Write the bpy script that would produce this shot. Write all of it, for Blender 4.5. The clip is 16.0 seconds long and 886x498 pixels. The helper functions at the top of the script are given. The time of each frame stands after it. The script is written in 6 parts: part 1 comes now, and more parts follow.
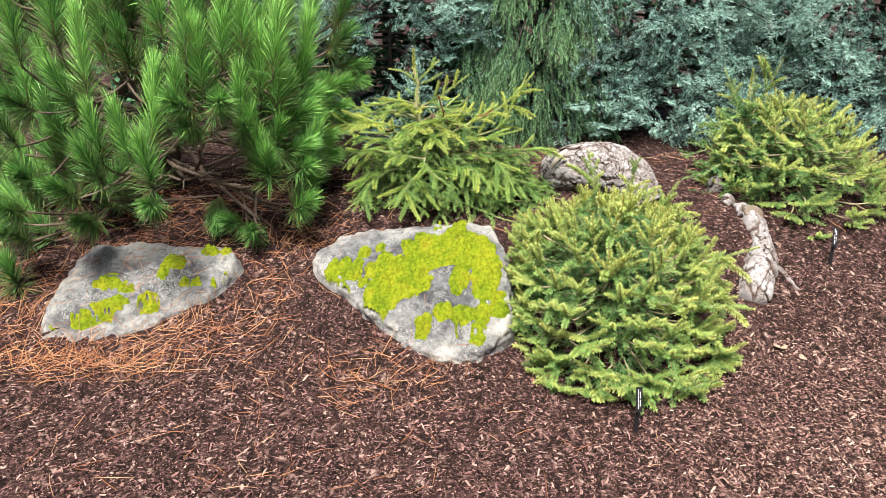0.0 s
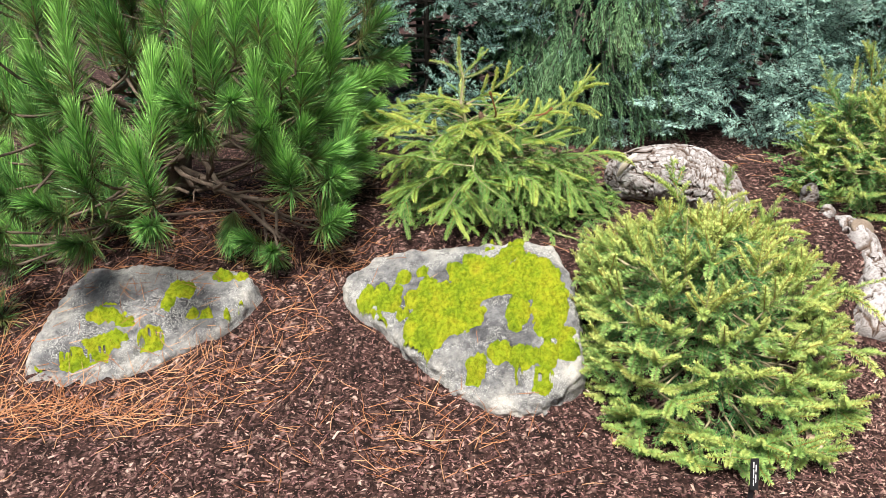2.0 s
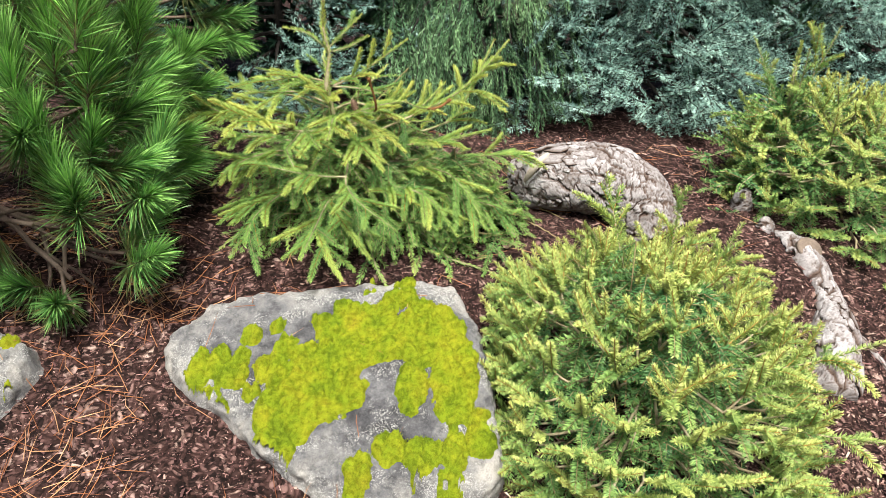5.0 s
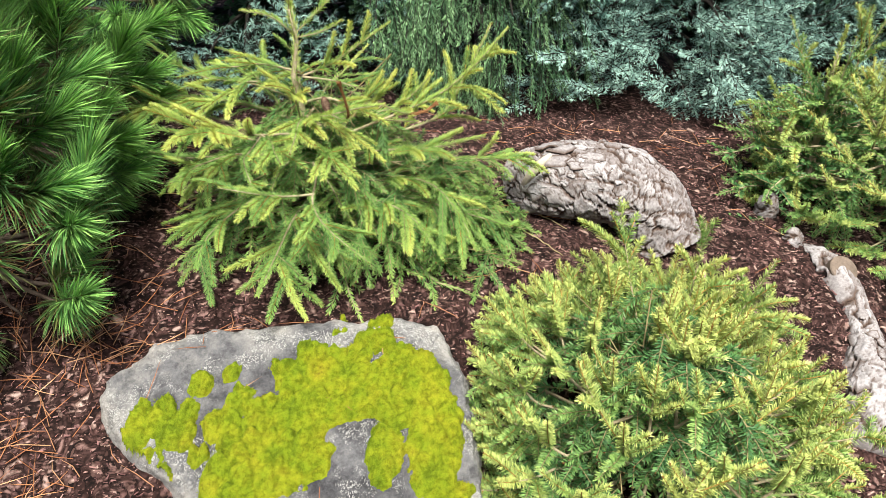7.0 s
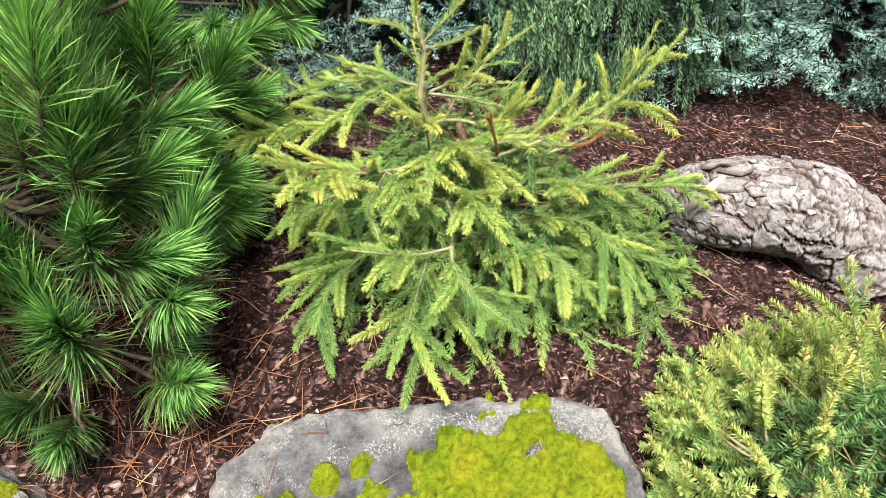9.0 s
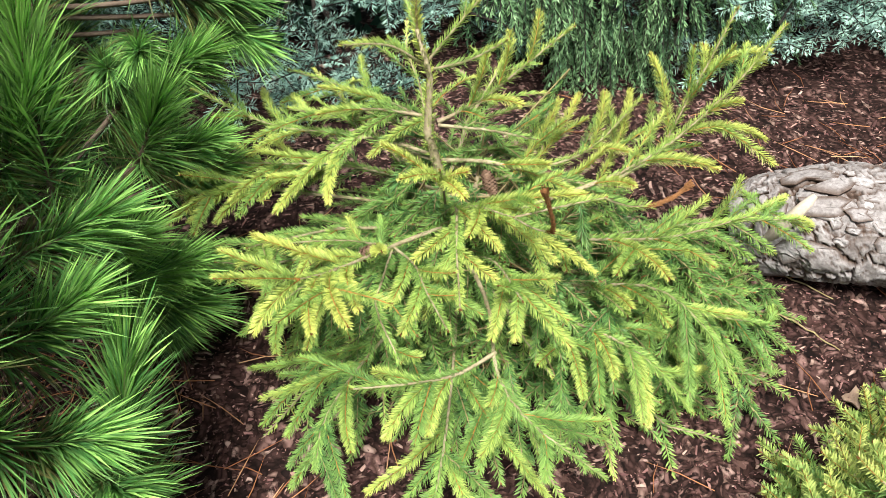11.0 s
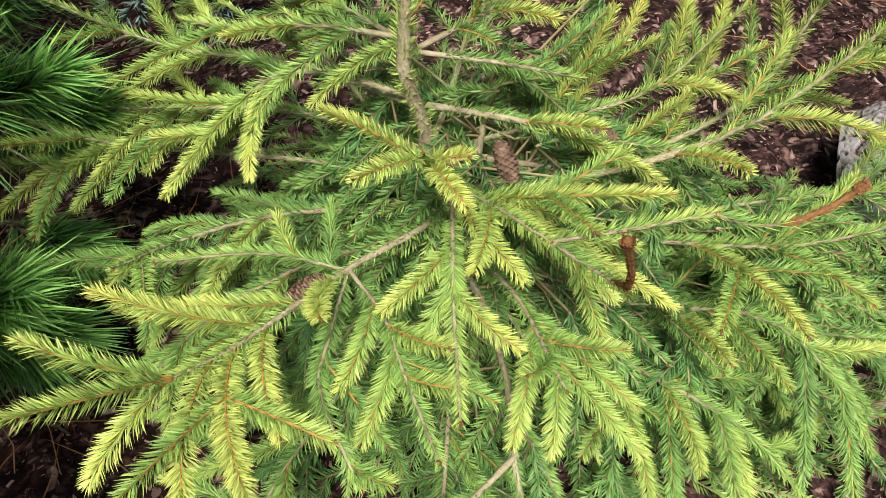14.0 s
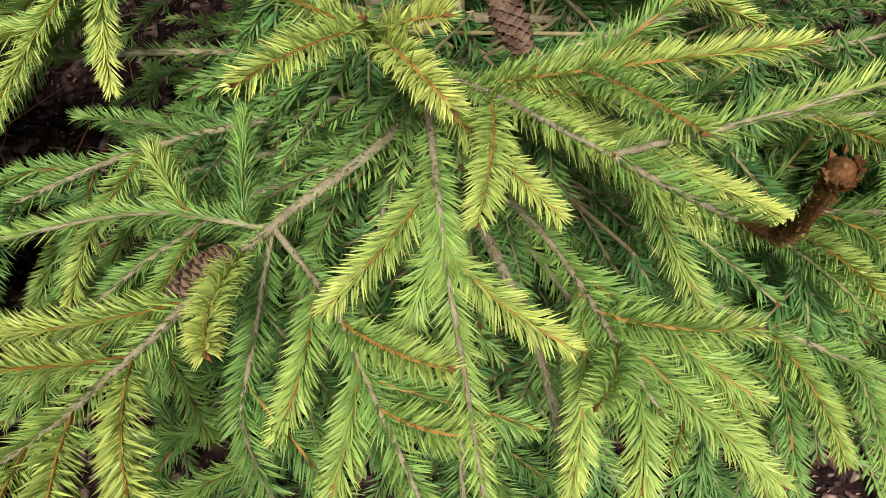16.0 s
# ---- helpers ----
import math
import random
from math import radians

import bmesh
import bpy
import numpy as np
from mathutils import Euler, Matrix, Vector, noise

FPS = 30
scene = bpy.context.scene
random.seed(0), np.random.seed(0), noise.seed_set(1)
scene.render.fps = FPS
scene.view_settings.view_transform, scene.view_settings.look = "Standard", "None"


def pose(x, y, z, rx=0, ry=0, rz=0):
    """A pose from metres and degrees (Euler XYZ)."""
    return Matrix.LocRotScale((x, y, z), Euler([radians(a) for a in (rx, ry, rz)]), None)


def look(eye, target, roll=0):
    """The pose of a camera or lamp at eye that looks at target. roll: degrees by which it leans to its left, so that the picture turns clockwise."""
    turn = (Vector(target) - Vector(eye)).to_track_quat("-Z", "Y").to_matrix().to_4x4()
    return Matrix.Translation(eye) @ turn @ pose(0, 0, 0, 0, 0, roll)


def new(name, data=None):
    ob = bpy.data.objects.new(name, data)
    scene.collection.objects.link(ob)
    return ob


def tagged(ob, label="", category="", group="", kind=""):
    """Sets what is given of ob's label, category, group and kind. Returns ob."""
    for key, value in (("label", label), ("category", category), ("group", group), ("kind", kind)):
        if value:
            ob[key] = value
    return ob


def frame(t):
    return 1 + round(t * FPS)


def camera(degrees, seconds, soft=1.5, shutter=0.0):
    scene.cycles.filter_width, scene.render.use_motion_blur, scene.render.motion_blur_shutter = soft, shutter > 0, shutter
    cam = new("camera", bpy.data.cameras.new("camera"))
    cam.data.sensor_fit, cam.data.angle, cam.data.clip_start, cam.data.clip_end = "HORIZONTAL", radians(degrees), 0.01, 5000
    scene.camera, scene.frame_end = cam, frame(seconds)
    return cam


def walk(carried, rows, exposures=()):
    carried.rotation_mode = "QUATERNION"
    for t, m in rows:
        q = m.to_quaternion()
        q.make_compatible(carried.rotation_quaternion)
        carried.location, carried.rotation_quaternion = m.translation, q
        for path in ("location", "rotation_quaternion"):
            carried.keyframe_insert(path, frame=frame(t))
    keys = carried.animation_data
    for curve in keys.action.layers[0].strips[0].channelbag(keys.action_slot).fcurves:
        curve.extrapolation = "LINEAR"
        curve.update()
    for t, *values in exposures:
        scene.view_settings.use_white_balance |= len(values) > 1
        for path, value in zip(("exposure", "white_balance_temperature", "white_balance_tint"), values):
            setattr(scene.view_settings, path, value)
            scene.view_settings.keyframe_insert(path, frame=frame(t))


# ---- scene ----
cam = camera(59.4, 16.0, soft=0.4)
METRES, EYE, TILT, LEAN, TURN = 3.5, 1.5, -20.0, 0.0, 0.0
ROWS = [
    (0.0, 0.0, 0.0, 0.0, 0.0, 0.0, 0.0),
    (0.5, 0.0024, 0.041, 0.0106, 1.57, 0.43, -0.46),
    (1.0, 0.0013, 0.0684, 0.0144, 2.82, 0.2, -0.79),
    (1.5, -0.0116, 0.1049, 0.024, 2.99, -0.23, -0.27),
    (2.0, -0.0304, 0.1444, 0.0318, 1.73, -0.48, 0.09),
    (2.5, -0.0388, 0.181, 0.0385, 0.17, -1.45, -0.59),
    (3.0, -0.0365, 0.2252, 0.0494, -1.47, -1.61, -0.8),
    (3.5, -0.0315, 0.2537, 0.061, -3.0, -1.8, -0.7),
    (4.0, -0.0353, 0.2761, 0.0698, -4.97, -2.72, -0.35),
    (4.5, -0.0452, 0.3185, 0.0865, -8.59, -3.43, 0.44),
    (7.0, -0.0182, 0.4454, 0.1664, -8.94, -9.71, -0.8),
    (7.5, -0.0302, 0.4829, 0.1771, -6.36, -9.66, -0.76),
    (8.0, -0.048, 0.5168, 0.1927, -4.84, -10.16, 0.17),
    (8.5, -0.0562, 0.5352, 0.1991, -4.16, -12.07, 0.31),
    (9.0, -0.0535, 0.5553, 0.2103, -3.65, -13.13, 0.54),
    (9.5, -0.0516, 0.5906, 0.2265, -2.59, -13.91, 0.59),
    (12.0, -0.0748, 0.7471, 0.2612, -9.54, -19.9, 5.54),
    (12.5, -0.0644, 0.7763, 0.2642, -10.51, -19.62, 3.71),
    (13.0, -0.0572, 0.7993, 0.2685, -10.7, -21.79, 2.84),
    (13.5, -0.0512, 0.8178, 0.2624, -9.26, -25.15, 3.19),
    (14.0, -0.0491, 0.8306, 0.2541, -7.51, -28.9, 4.37),
    (14.5, -0.0498, 0.8532, 0.2446, -7.01, -34.07, 4.45),
    (15.0, -0.049, 0.8763, 0.2404, -8.83, -36.49, 6.51),
    (15.5, -0.0431, 0.894, 0.2313, -11.09, -37.9, 8.86),
    (16.0, -0.0395, 0.9044, 0.2228, -11.67, -38.78, 9.59),
]
walk(cam, [(t, pose(0, 0, EYE, TILT, LEAN, TURN) @ pose(METRES * x, METRES * y, METRES * z, 90 + pitch, roll, yaw)) for t, x, y, z, yaw, pitch, roll in ROWS],
     exposures=[(0.0, 1.50), (4.5, 1.42), (7.0, 1.38), (8.5, 1.43), (9.5, 1.44), (12.5, 1.13), (14.0, 0.92), (15.5, 0.56), (16.0, 0.50)])

# ---------------------------------------------------------------- light
SUN_EL, SUN_AZ = 60.0, 188.0        # degrees; azimuth counted clockwise from +y
world = bpy.data.worlds.new("overcast_sky")
scene.world = world
world.use_nodes = True
wn = world.node_tree.nodes
sky = wn.new("ShaderNodeTexSky")
sky.sky_type = "NISHITA"
sky.sun_disc = False
sky.sun_elevation, sky.sun_rotation = radians(SUN_EL), radians(SUN_AZ)
sky.air_density, sky.dust_density, sky.ozone_density = 1.0, 4.0, 0.4
wn["Background"].inputs["Strength"].default_value = 0.041
world.node_tree.links.new(sky.outputs[0], wn["Background"].inputs["Color"])

sun_dir = Vector((math.sin(radians(SUN_AZ)) * math.cos(radians(SUN_EL)), math.cos(radians(SUN_AZ)) * math.cos(radians(SUN_EL)), math.sin(radians(SUN_EL))))
sun = new("sun", bpy.data.lights.new("sun", "SUN"))
sun.data.energy, sun.data.angle, sun.data.color = 4.1, radians(20), (1.0, 0.96, 0.9)
sun.matrix_world = look(sun_dir * 30, (0, 0, 0))

rng = np.random.default_rng(7)


# ---------------------------------------------------------------- materials
def nodes_of(name):
    m = bpy.data.materials.new(name)
    m.use_nodes = True
    nt = m.node_tree
    nt.nodes["Principled BSDF"].inputs["Specular IOR Level"].default_value = 0.12
    return m, nt, nt.nodes["Principled BSDF"]


def add(nt, kind, **values):
    n = nt.nodes.new(kind)
    for key, v in values.items():
        n.inputs[key.replace("_", " ")].default_value = v
    return n


def noise_at(nt, scale, detail=4.0, rough=0.6, coords=None):
    n = add(nt, "ShaderNodeTexNoise", Scale=scale, Detail=detail, Roughness=rough)
    c = coords or nt.nodes.new("ShaderNodeNewGeometry").outputs["Position"]
    nt.links.new(c, n.inputs["Vector"])
    return n.outputs["Fac"]


def ramp(nt, fac, stops):
    r = nt.nodes.new("ShaderNodeValToRGB")
    e = r.color_ramp.elements
    e[0].position, e[0].color = stops[0][0], (*stops[0][1], 1)
    e[1].position, e[1].color = stops[-1][0], (*stops[-1][1], 1)
    for p, c in stops[1:-1]:
        e.new(p).color = (*c, 1)
    nt.links.new(fac, r.inputs["Fac"])
    return r.outputs["Color"]


def mix(nt, fac, a, b, how="MIX"):
    n = nt.nodes.new("ShaderNodeMix")
    n.data_type, n.blend_type = "RGBA", how
    for key, v in ((0, fac), (6, a), (7, b)):
        if isinstance(v, (int, float)):
            n.inputs[key].default_value = v
        elif isinstance(v, tuple):
            n.inputs[key].default_value = (*v, 1)
        else:
            nt.links.new(v, n.inputs[key])
    return n.outputs[2]


def bump(nt, bsdf, height, strength=0.5, distance=0.01):
    b = add(nt, "ShaderNodeBump", Strength=strength, Distance=distance)
    nt.links.new(height, b.inputs["Height"])
    nt.links.new(b.outputs["Normal"], bsdf.inputs["Normal"])


def needle_material(name, old, mid, fresh, rough=0.45, through_light=0.2, spread=1.0, shine=0.22):
    """Needles: pigment follows their tone (age, and shade put in deep inside a plant), with a little difference from
    needle to needle; light shines through a bit.
    """
    m, nt, p = nodes_of(name)
    tone = nt.nodes.new("ShaderNodeAttribute")
    tone.attribute_name = "tone"
    col = ramp(nt, tone.outputs["Fac"], [(0.0, old), (0.5, mid), (1.0, fresh)])
    geo = nt.nodes.new("ShaderNodeNewGeometry")
    vary = ramp(nt, geo.outputs["Random Per Island"], [(0.0, (1 - 0.28 * spread,) * 3), (1.0, (1 + 0.25 * spread, 1 + 0.22 * spread, 1 + 0.1 * spread))])
    col = mix(nt, 1.0, col, vary, "MULTIPLY")
    nt.links.new(col, p.inputs["Base Color"])
    p.inputs["Roughness"].default_value = rough
    p.inputs["Specular IOR Level"].default_value = shine
    t = nt.nodes.new("ShaderNodeBsdfTranslucent")
    nt.links.new(col, t.inputs["Color"])
    s = nt.nodes.new("ShaderNodeMixShader")
    s.inputs[0].default_value = through_light
    nt.links.new(p.outputs[0], s.inputs[1])
    nt.links.new(t.outputs[0], s.inputs[2])
    nt.links.new(s.outputs[0], nt.nodes["Material Output"].inputs["Surface"])
    return m


def rough_material(name, stops, scale, fine, rough=0.85, strength=0.6, distance=0.004):
    """Earth, bark, wood: colour from coarse and fine noise, relief from the fine."""
    m, nt, p = nodes_of(name)
    big, small = noise_at(nt, scale), noise_at(nt, fine, 6.0, 0.7)
    col = ramp(nt, big, stops)
    col = mix(nt, 0.55, col, ramp(nt, small, [(0.25, (0.3, 0.3, 0.3)), (0.75, (1.0, 1.0, 1.0))]), "MULTIPLY")
    nt.links.new(col, p.inputs["Base Color"])
    p.inputs["Roughness"].default_value = rough
    bump(nt, p, small, strength, distance)
    return m


def island_material(name, stops, fine=180.0, rough=0.8):
    """Loose pieces in one mesh: each has its own colour, with a grain over it."""
    m, nt, p = nodes_of(name)
    geo = nt.nodes.new("ShaderNodeNewGeometry")
    col = ramp(nt, geo.outputs["Random Per Island"], stops)
    grain = noise_at(nt, fine, 4.0, 0.7)
    col = mix(nt, 0.6, col, ramp(nt, grain, [(0.3, (0.45, 0.42, 0.4)), (0.7, (1.0, 1.0, 1.0))]), "MULTIPLY")
    nt.links.new(col, p.inputs["Base Color"])
    p.inputs["Roughness"].default_value = rough
    bump(nt, p, grain, 0.5, 0.002)
    return m


def stone_material(name):
    """Grey boulder: pale weathered crust, dark blotches with broken edges, white lichen specks, fine pits."""
    m, nt, p = nodes_of(name)
    big, mid, fine = noise_at(nt, 6.0, 9.0, 0.62), noise_at(nt, 30.0, 9.0, 0.72), noise_at(nt, 260.0, 5.0, 0.7)
    tone = nt.nodes.new("ShaderNodeAttribute")
    tone.attribute_name = "tone"
    big = mix(nt, 0.42, mix(nt, 0.5, big, tone.outputs["Color"]), noise_at(nt, 19.0, 10.0, 0.75))
    col = ramp(nt, big, [(0.35, (0.055, 0.055, 0.06)), (0.42, (0.12, 0.12, 0.125)), (0.48, (0.19, 0.19, 0.195)), (0.545, (0.29, 0.287, 0.275)), (0.64, (0.50, 0.475, 0.43))])
    col = mix(nt, 0.7, col, ramp(nt, mid, [(0.36, (0.3, 0.3, 0.32)), (0.52, (1.0, 1.0, 1.0))]), "MULTIPLY")
    vor = add(nt, "ShaderNodeTexVoronoi", Scale=210.0)
    warp = nt.nodes.new("ShaderNodeVectorMath")
    geo = nt.nodes.new("ShaderNodeNewGeometry").outputs["Position"]
    nz = add(nt, "ShaderNodeTexNoise", Scale=60.0)
    nt.links.new(geo, nz.inputs["Vector"])
    warp.operation = "MULTIPLY_ADD"
    warp.inputs[1].default_value = (0.03, 0.03, 0.03)
    nt.links.new(nz.outputs["Color"], warp.inputs[0])
    nt.links.new(geo, warp.inputs[2])
    nt.links.new(warp.outputs[0], vor.inputs["Vector"])
    speck = ramp(nt, vor.outputs["Distance"], [(0.25, (1, 1, 1)), (0.5, (0, 0, 0))])
    where = ramp(nt, noise_at(nt, 10.0, 5.0, 0.65), [(0.48, (0, 0, 0)), (0.55, (0.9, 0.9, 0.9))])
    col = mix(nt, mix(nt, 1.0, speck, where, "MULTIPLY"), col, (0.52, 0.52, 0.49))
    col = mix(nt, 0.35, col, ramp(nt, fine, [(0.34, (0.4, 0.4, 0.4)), (0.6, (1.0, 1.0, 1.0))]), "MULTIPLY")
    nt.links.new(col, p.inputs["Base Color"])
    p.inputs["Roughness"].default_value = 0.9
    bump(nt, p, mix(nt, 0.12, mid, fine), 1.0, 0.03)
    return m


def moss_material(name):
    m, nt, p = nodes_of(name)
    big, mid, fine = noise_at(nt, 13.0, 6.0, 0.65), noise_at(nt, 75.0, 5.0, 0.65), noise_at(nt, 480.0, 4.0, 0.7)
    col = ramp(nt, big, [(0.30, (0.12, 0.19, 0.012)), (0.44, (0.22, 0.30, 0.015)), (0.56, (0.31, 0.355, 0.019)), (0.68, (0.35, 0.345, 0.022)), (0.78, (0.26, 0.19, 0.026))])
    col = mix(nt, 0.6, col, ramp(nt, mid, [(0.38, (0.34, 0.34, 0.2)), (0.56, (1.0, 1.0, 1.0))]), "MULTIPLY")
    col = mix(nt, 0.5, col, ramp(nt, fine, [(0.36, (0.35, 0.35, 0.25)), (0.6, (1.15, 1.15, 1.0))]), "MULTIPLY")
    nt.links.new(col, p.inputs["Base Color"])
    p.inputs["Roughness"].default_value = 0.95
    p.inputs["Specular IOR Level"].default_value = 0.1
    bump(nt, p, mix(nt, 0.5, mid, fine), 1.0, 0.012)
    return m


def mulch_material(name):
    """Shredded bark too fine to be laid piece by piece: small stretched flakes, each of its own brown, over dark soil,
    all darkened for the shadows between chips.
    """
    m, nt, p = nodes_of(name)
    geo = nt.nodes.new("ShaderNodeNewGeometry").outputs["Position"]
    nz = add(nt, "ShaderNodeTexNoise", Scale=9.0, Detail=3.0)
    nt.links.new(geo, nz.inputs["Vector"])
    warp = nt.nodes.new("ShaderNodeVectorMath")
    warp.operation = "MULTIPLY_ADD"
    warp.inputs[1].default_value = (0.12, 0.12, 0.12)
    nt.links.new(nz.outputs["Color"], warp.inputs[0])
    nt.links.new(geo, warp.inputs[2])
    layers = []
    for scale, stretch in ((75.0, (1.0, 0.33, 1.0)), (130.0, (0.35, 1.0, 1.0))):
        mp = nt.nodes.new("ShaderNodeMapping")
        mp.inputs["Scale"].default_value = stretch
        nt.links.new(warp.outputs[0], mp.inputs["Vector"])
        v = add(nt, "ShaderNodeTexVoronoi", Scale=scale)
        nt.links.new(mp.outputs[0], v.inputs["Vector"])
        sep = nt.nodes.new("ShaderNodeSeparateColor")
        nt.links.new(v.outputs["Color"], sep.inputs[0])
        col = ramp(nt, sep.outputs[0], [(0.0, (0.009, 0.005, 0.0045)), (0.4, (0.030, 0.0155, 0.0135)), (0.75, (0.080, 0.042, 0.037)), (0.93, (0.20, 0.122, 0.107)), (1.0, (0.42, 0.305, 0.26))])
        # flake edges painted dark, as the shade in the gaps between them
        edge = ramp(nt, v.outputs["Distance"], [(0.25, (1, 1, 1)), (0.6, (0.25, 0.22, 0.2))])
        layers.append((mix(nt, 0.9, col, edge, "MULTIPLY"), sep.outputs[1], v.outputs["Distance"]))
    col = mix(nt, ramp(nt, noise_at(nt, 45.0, 4.0, 0.6), [(0.45, (0, 0, 0)), (0.55, (1, 1, 1))]), layers[0][0], layers[1][0])
    nt.links.new(col, p.inputs["Base Color"])
    p.inputs["Roughness"].default_value = 0.9
    bump(nt, p, mix(nt, 0.5, layers[0][1], layers[1][1]), 0.9, 0.006)
    return m


def aged_material(name, stops, fine=140.0, rough=0.9):
    """Bark: colour by the flake's own tone (fresh inner bark to grey weathered crust), with grain."""
    m, nt, p = nodes_of(name)
    tone = nt.nodes.new("ShaderNodeAttribute")
    tone.attribute_name = "tone"
    col = ramp(nt, tone.outputs["Fac"], stops)
    g1, g2 = noise_at(nt, 28.0, 6.0, 0.65), noise_at(nt, fine, 5.0, 0.7)
    col = mix(nt, 0.45, col, ramp(nt, g1, [(0.36, (0.5, 0.47, 0.45)), (0.58, (1.0, 1.0, 1.0))]), "MULTIPLY")
    col = mix(nt, 0.7, col, ramp(nt, g2, [(0.34, (0.45, 0.43, 0.42)), (0.6, (1.0, 1.0, 1.0))]), "MULTIPLY")
    nt.links.new(col, p.inputs["Base Color"])
    p.inputs["Roughness"].default_value = rough
    bump(nt, p, mix(nt, 0.6, g1, g2), 0.8, 0.0025)
    return m


def plain(name, colour, rough=0.5):
    m, nt, p = nodes_of(name)
    n = noise_at(nt, 60.0, 4.0, 0.6)
    col = mix(nt, 0.4, colour, ramp(nt, n, [(0.3, (0.6, 0.6, 0.6)), (0.7, (1.0, 1.0, 1.0))]), "MULTIPLY")
    nt.links.new(col, p.inputs["Base Color"])
    p.inputs["Roughness"].default_value = rough
    return m


M_EARTH = mulch_material("mulch_earth")
M_CHIP = island_material("bark_chips", [(0.0, (0.037, 0.019, 0.019)), (0.35, (0.125, 0.064, 0.061)), (0.66, (0.25, 0.135, 0.125)), (0.88, (0.38, 0.235, 0.20)), (1.0, (0.50, 0.36, 0.30))])
M_DRY = island_material("dry_bark_chips", [(0.0, (0.08, 0.043, 0.035)), (0.4, (0.19, 0.11, 0.09)), (0.75, (0.36, 0.23, 0.19)), (1.0, (0.58, 0.45, 0.37))])
M_STRAW = island_material("fallen_needles", [(0.0, (0.20, 0.075, 0.035)), (0.55, (0.43, 0.19, 0.085)), (1.0, (0.62, 0.38, 0.21))], 300.0, 0.6)
M_LEAF = island_material("dry_leaf", [(0.0, (0.30, 0.20, 0.14)), (1.0, (0.50, 0.38, 0.29))], 60.0, 0.7)
M_STONE = stone_material("boulder_stone")
M_MOSS = moss_material("yellow_green_moss")
M_TWIG = rough_material("twig_bark", [(0.3, (0.24, 0.19, 0.085)), (0.7, (0.40, 0.34, 0.18))], 40.0, 300.0, 0.8, 0.5, 0.001)
M_FRESH = plain("fresh_twig", (0.36, 0.19, 0.05), 0.6)
M_BUD = rough_material("brown_bud", [(0.3, (0.14, 0.06, 0.022)), (0.7, (0.30, 0.15, 0.06))], 150.0, 600.0, 0.7, 0.5, 0.001)
M_TRUNK = rough_material("trunk_bark", [(0.3, (0.26, 0.21, 0.12)), (0.7, (0.54, 0.47, 0.31))], 30.0, 160.0, 0.9, 0.8, 0.004)
M_LIMB = rough_material("pine_limb_bark", [(0.3, (0.10, 0.072, 0.054)), (0.7, (0.24, 0.185, 0.145))], 18.0, 140.0, 0.9, 0.8, 0.004)
M_LOG = aged_material("grey_log_bark", [(0.0, (0.03, 0.018, 0.013)), (0.22, (0.11, 0.078, 0.062)), (0.42, (0.17, 0.145, 0.135)), (0.62, (0.29, 0.272, 0.268)), (1.0, (0.48, 0.475, 0.48))])
M_PEELED = rough_material("peeled_wood", [(0.3, (0.38, 0.33, 0.26)), (0.7, (0.54, 0.48, 0.40))], 14.0, 160.0, 0.8, 0.4, 0.002)
M_CUT = rough_material("cut_wood", [(0.3, (0.11, 0.085, 0.065)), (0.7, (0.21, 0.165, 0.13))], 20.0, 120.0, 0.85, 0.5, 0.003)
M_CONE = rough_material("cone_scales", [(0.3, (0.10, 0.055, 0.035)), (0.7, (0.27, 0.18, 0.125))], 120.0, 400.0, 0.7, 0.5, 0.001)
M_SPRUCE = needle_material("spruce_needles", (0.045, 0.14, 0.045), (0.232, 0.39, 0.097), (0.58, 0.625, 0.167))
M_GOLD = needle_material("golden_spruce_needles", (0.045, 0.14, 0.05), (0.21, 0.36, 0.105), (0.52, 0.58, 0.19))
M_PINE = needle_material("pine_needles", (0.16, 0.15, 0.06), (0.082, 0.25, 0.075), (0.31, 0.60, 0.17), 0.32, 0.2, 1.7, 0.5)
M_BLUE = needle_material("blue_fir_needles", (0.02, 0.07, 0.062), (0.135, 0.265, 0.24), (0.33, 0.535, 0.48), 0.55, 0.12)
# bark taken down to near black, for the shade deep inside the crowns
M_SHADE = rough_material("shaded_fir_bark", [(0.3, (0.018, 0.016, 0.014)), (0.7, (0.05, 0.044, 0.038))], 30.0, 160.0, 0.9, 0.8, 0.004)
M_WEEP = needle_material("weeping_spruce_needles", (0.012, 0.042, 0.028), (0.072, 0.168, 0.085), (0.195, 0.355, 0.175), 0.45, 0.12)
M_BLACK = plain("black_plastic", (0.012, 0.012, 0.014), 0.4)
M_BLACK.node_tree.nodes["Principled BSDF"].inputs["Specular IOR Level"].default_value = 0.4
M_WHITE = plain("white_print", (0.75, 0.75, 0.74), 0.6)


# ---------------------------------------------------------------- mesh tools
def unit(v):
    return v / np.maximum(np.linalg.norm(v, axis=-1, keepdims=True), 1e-9)


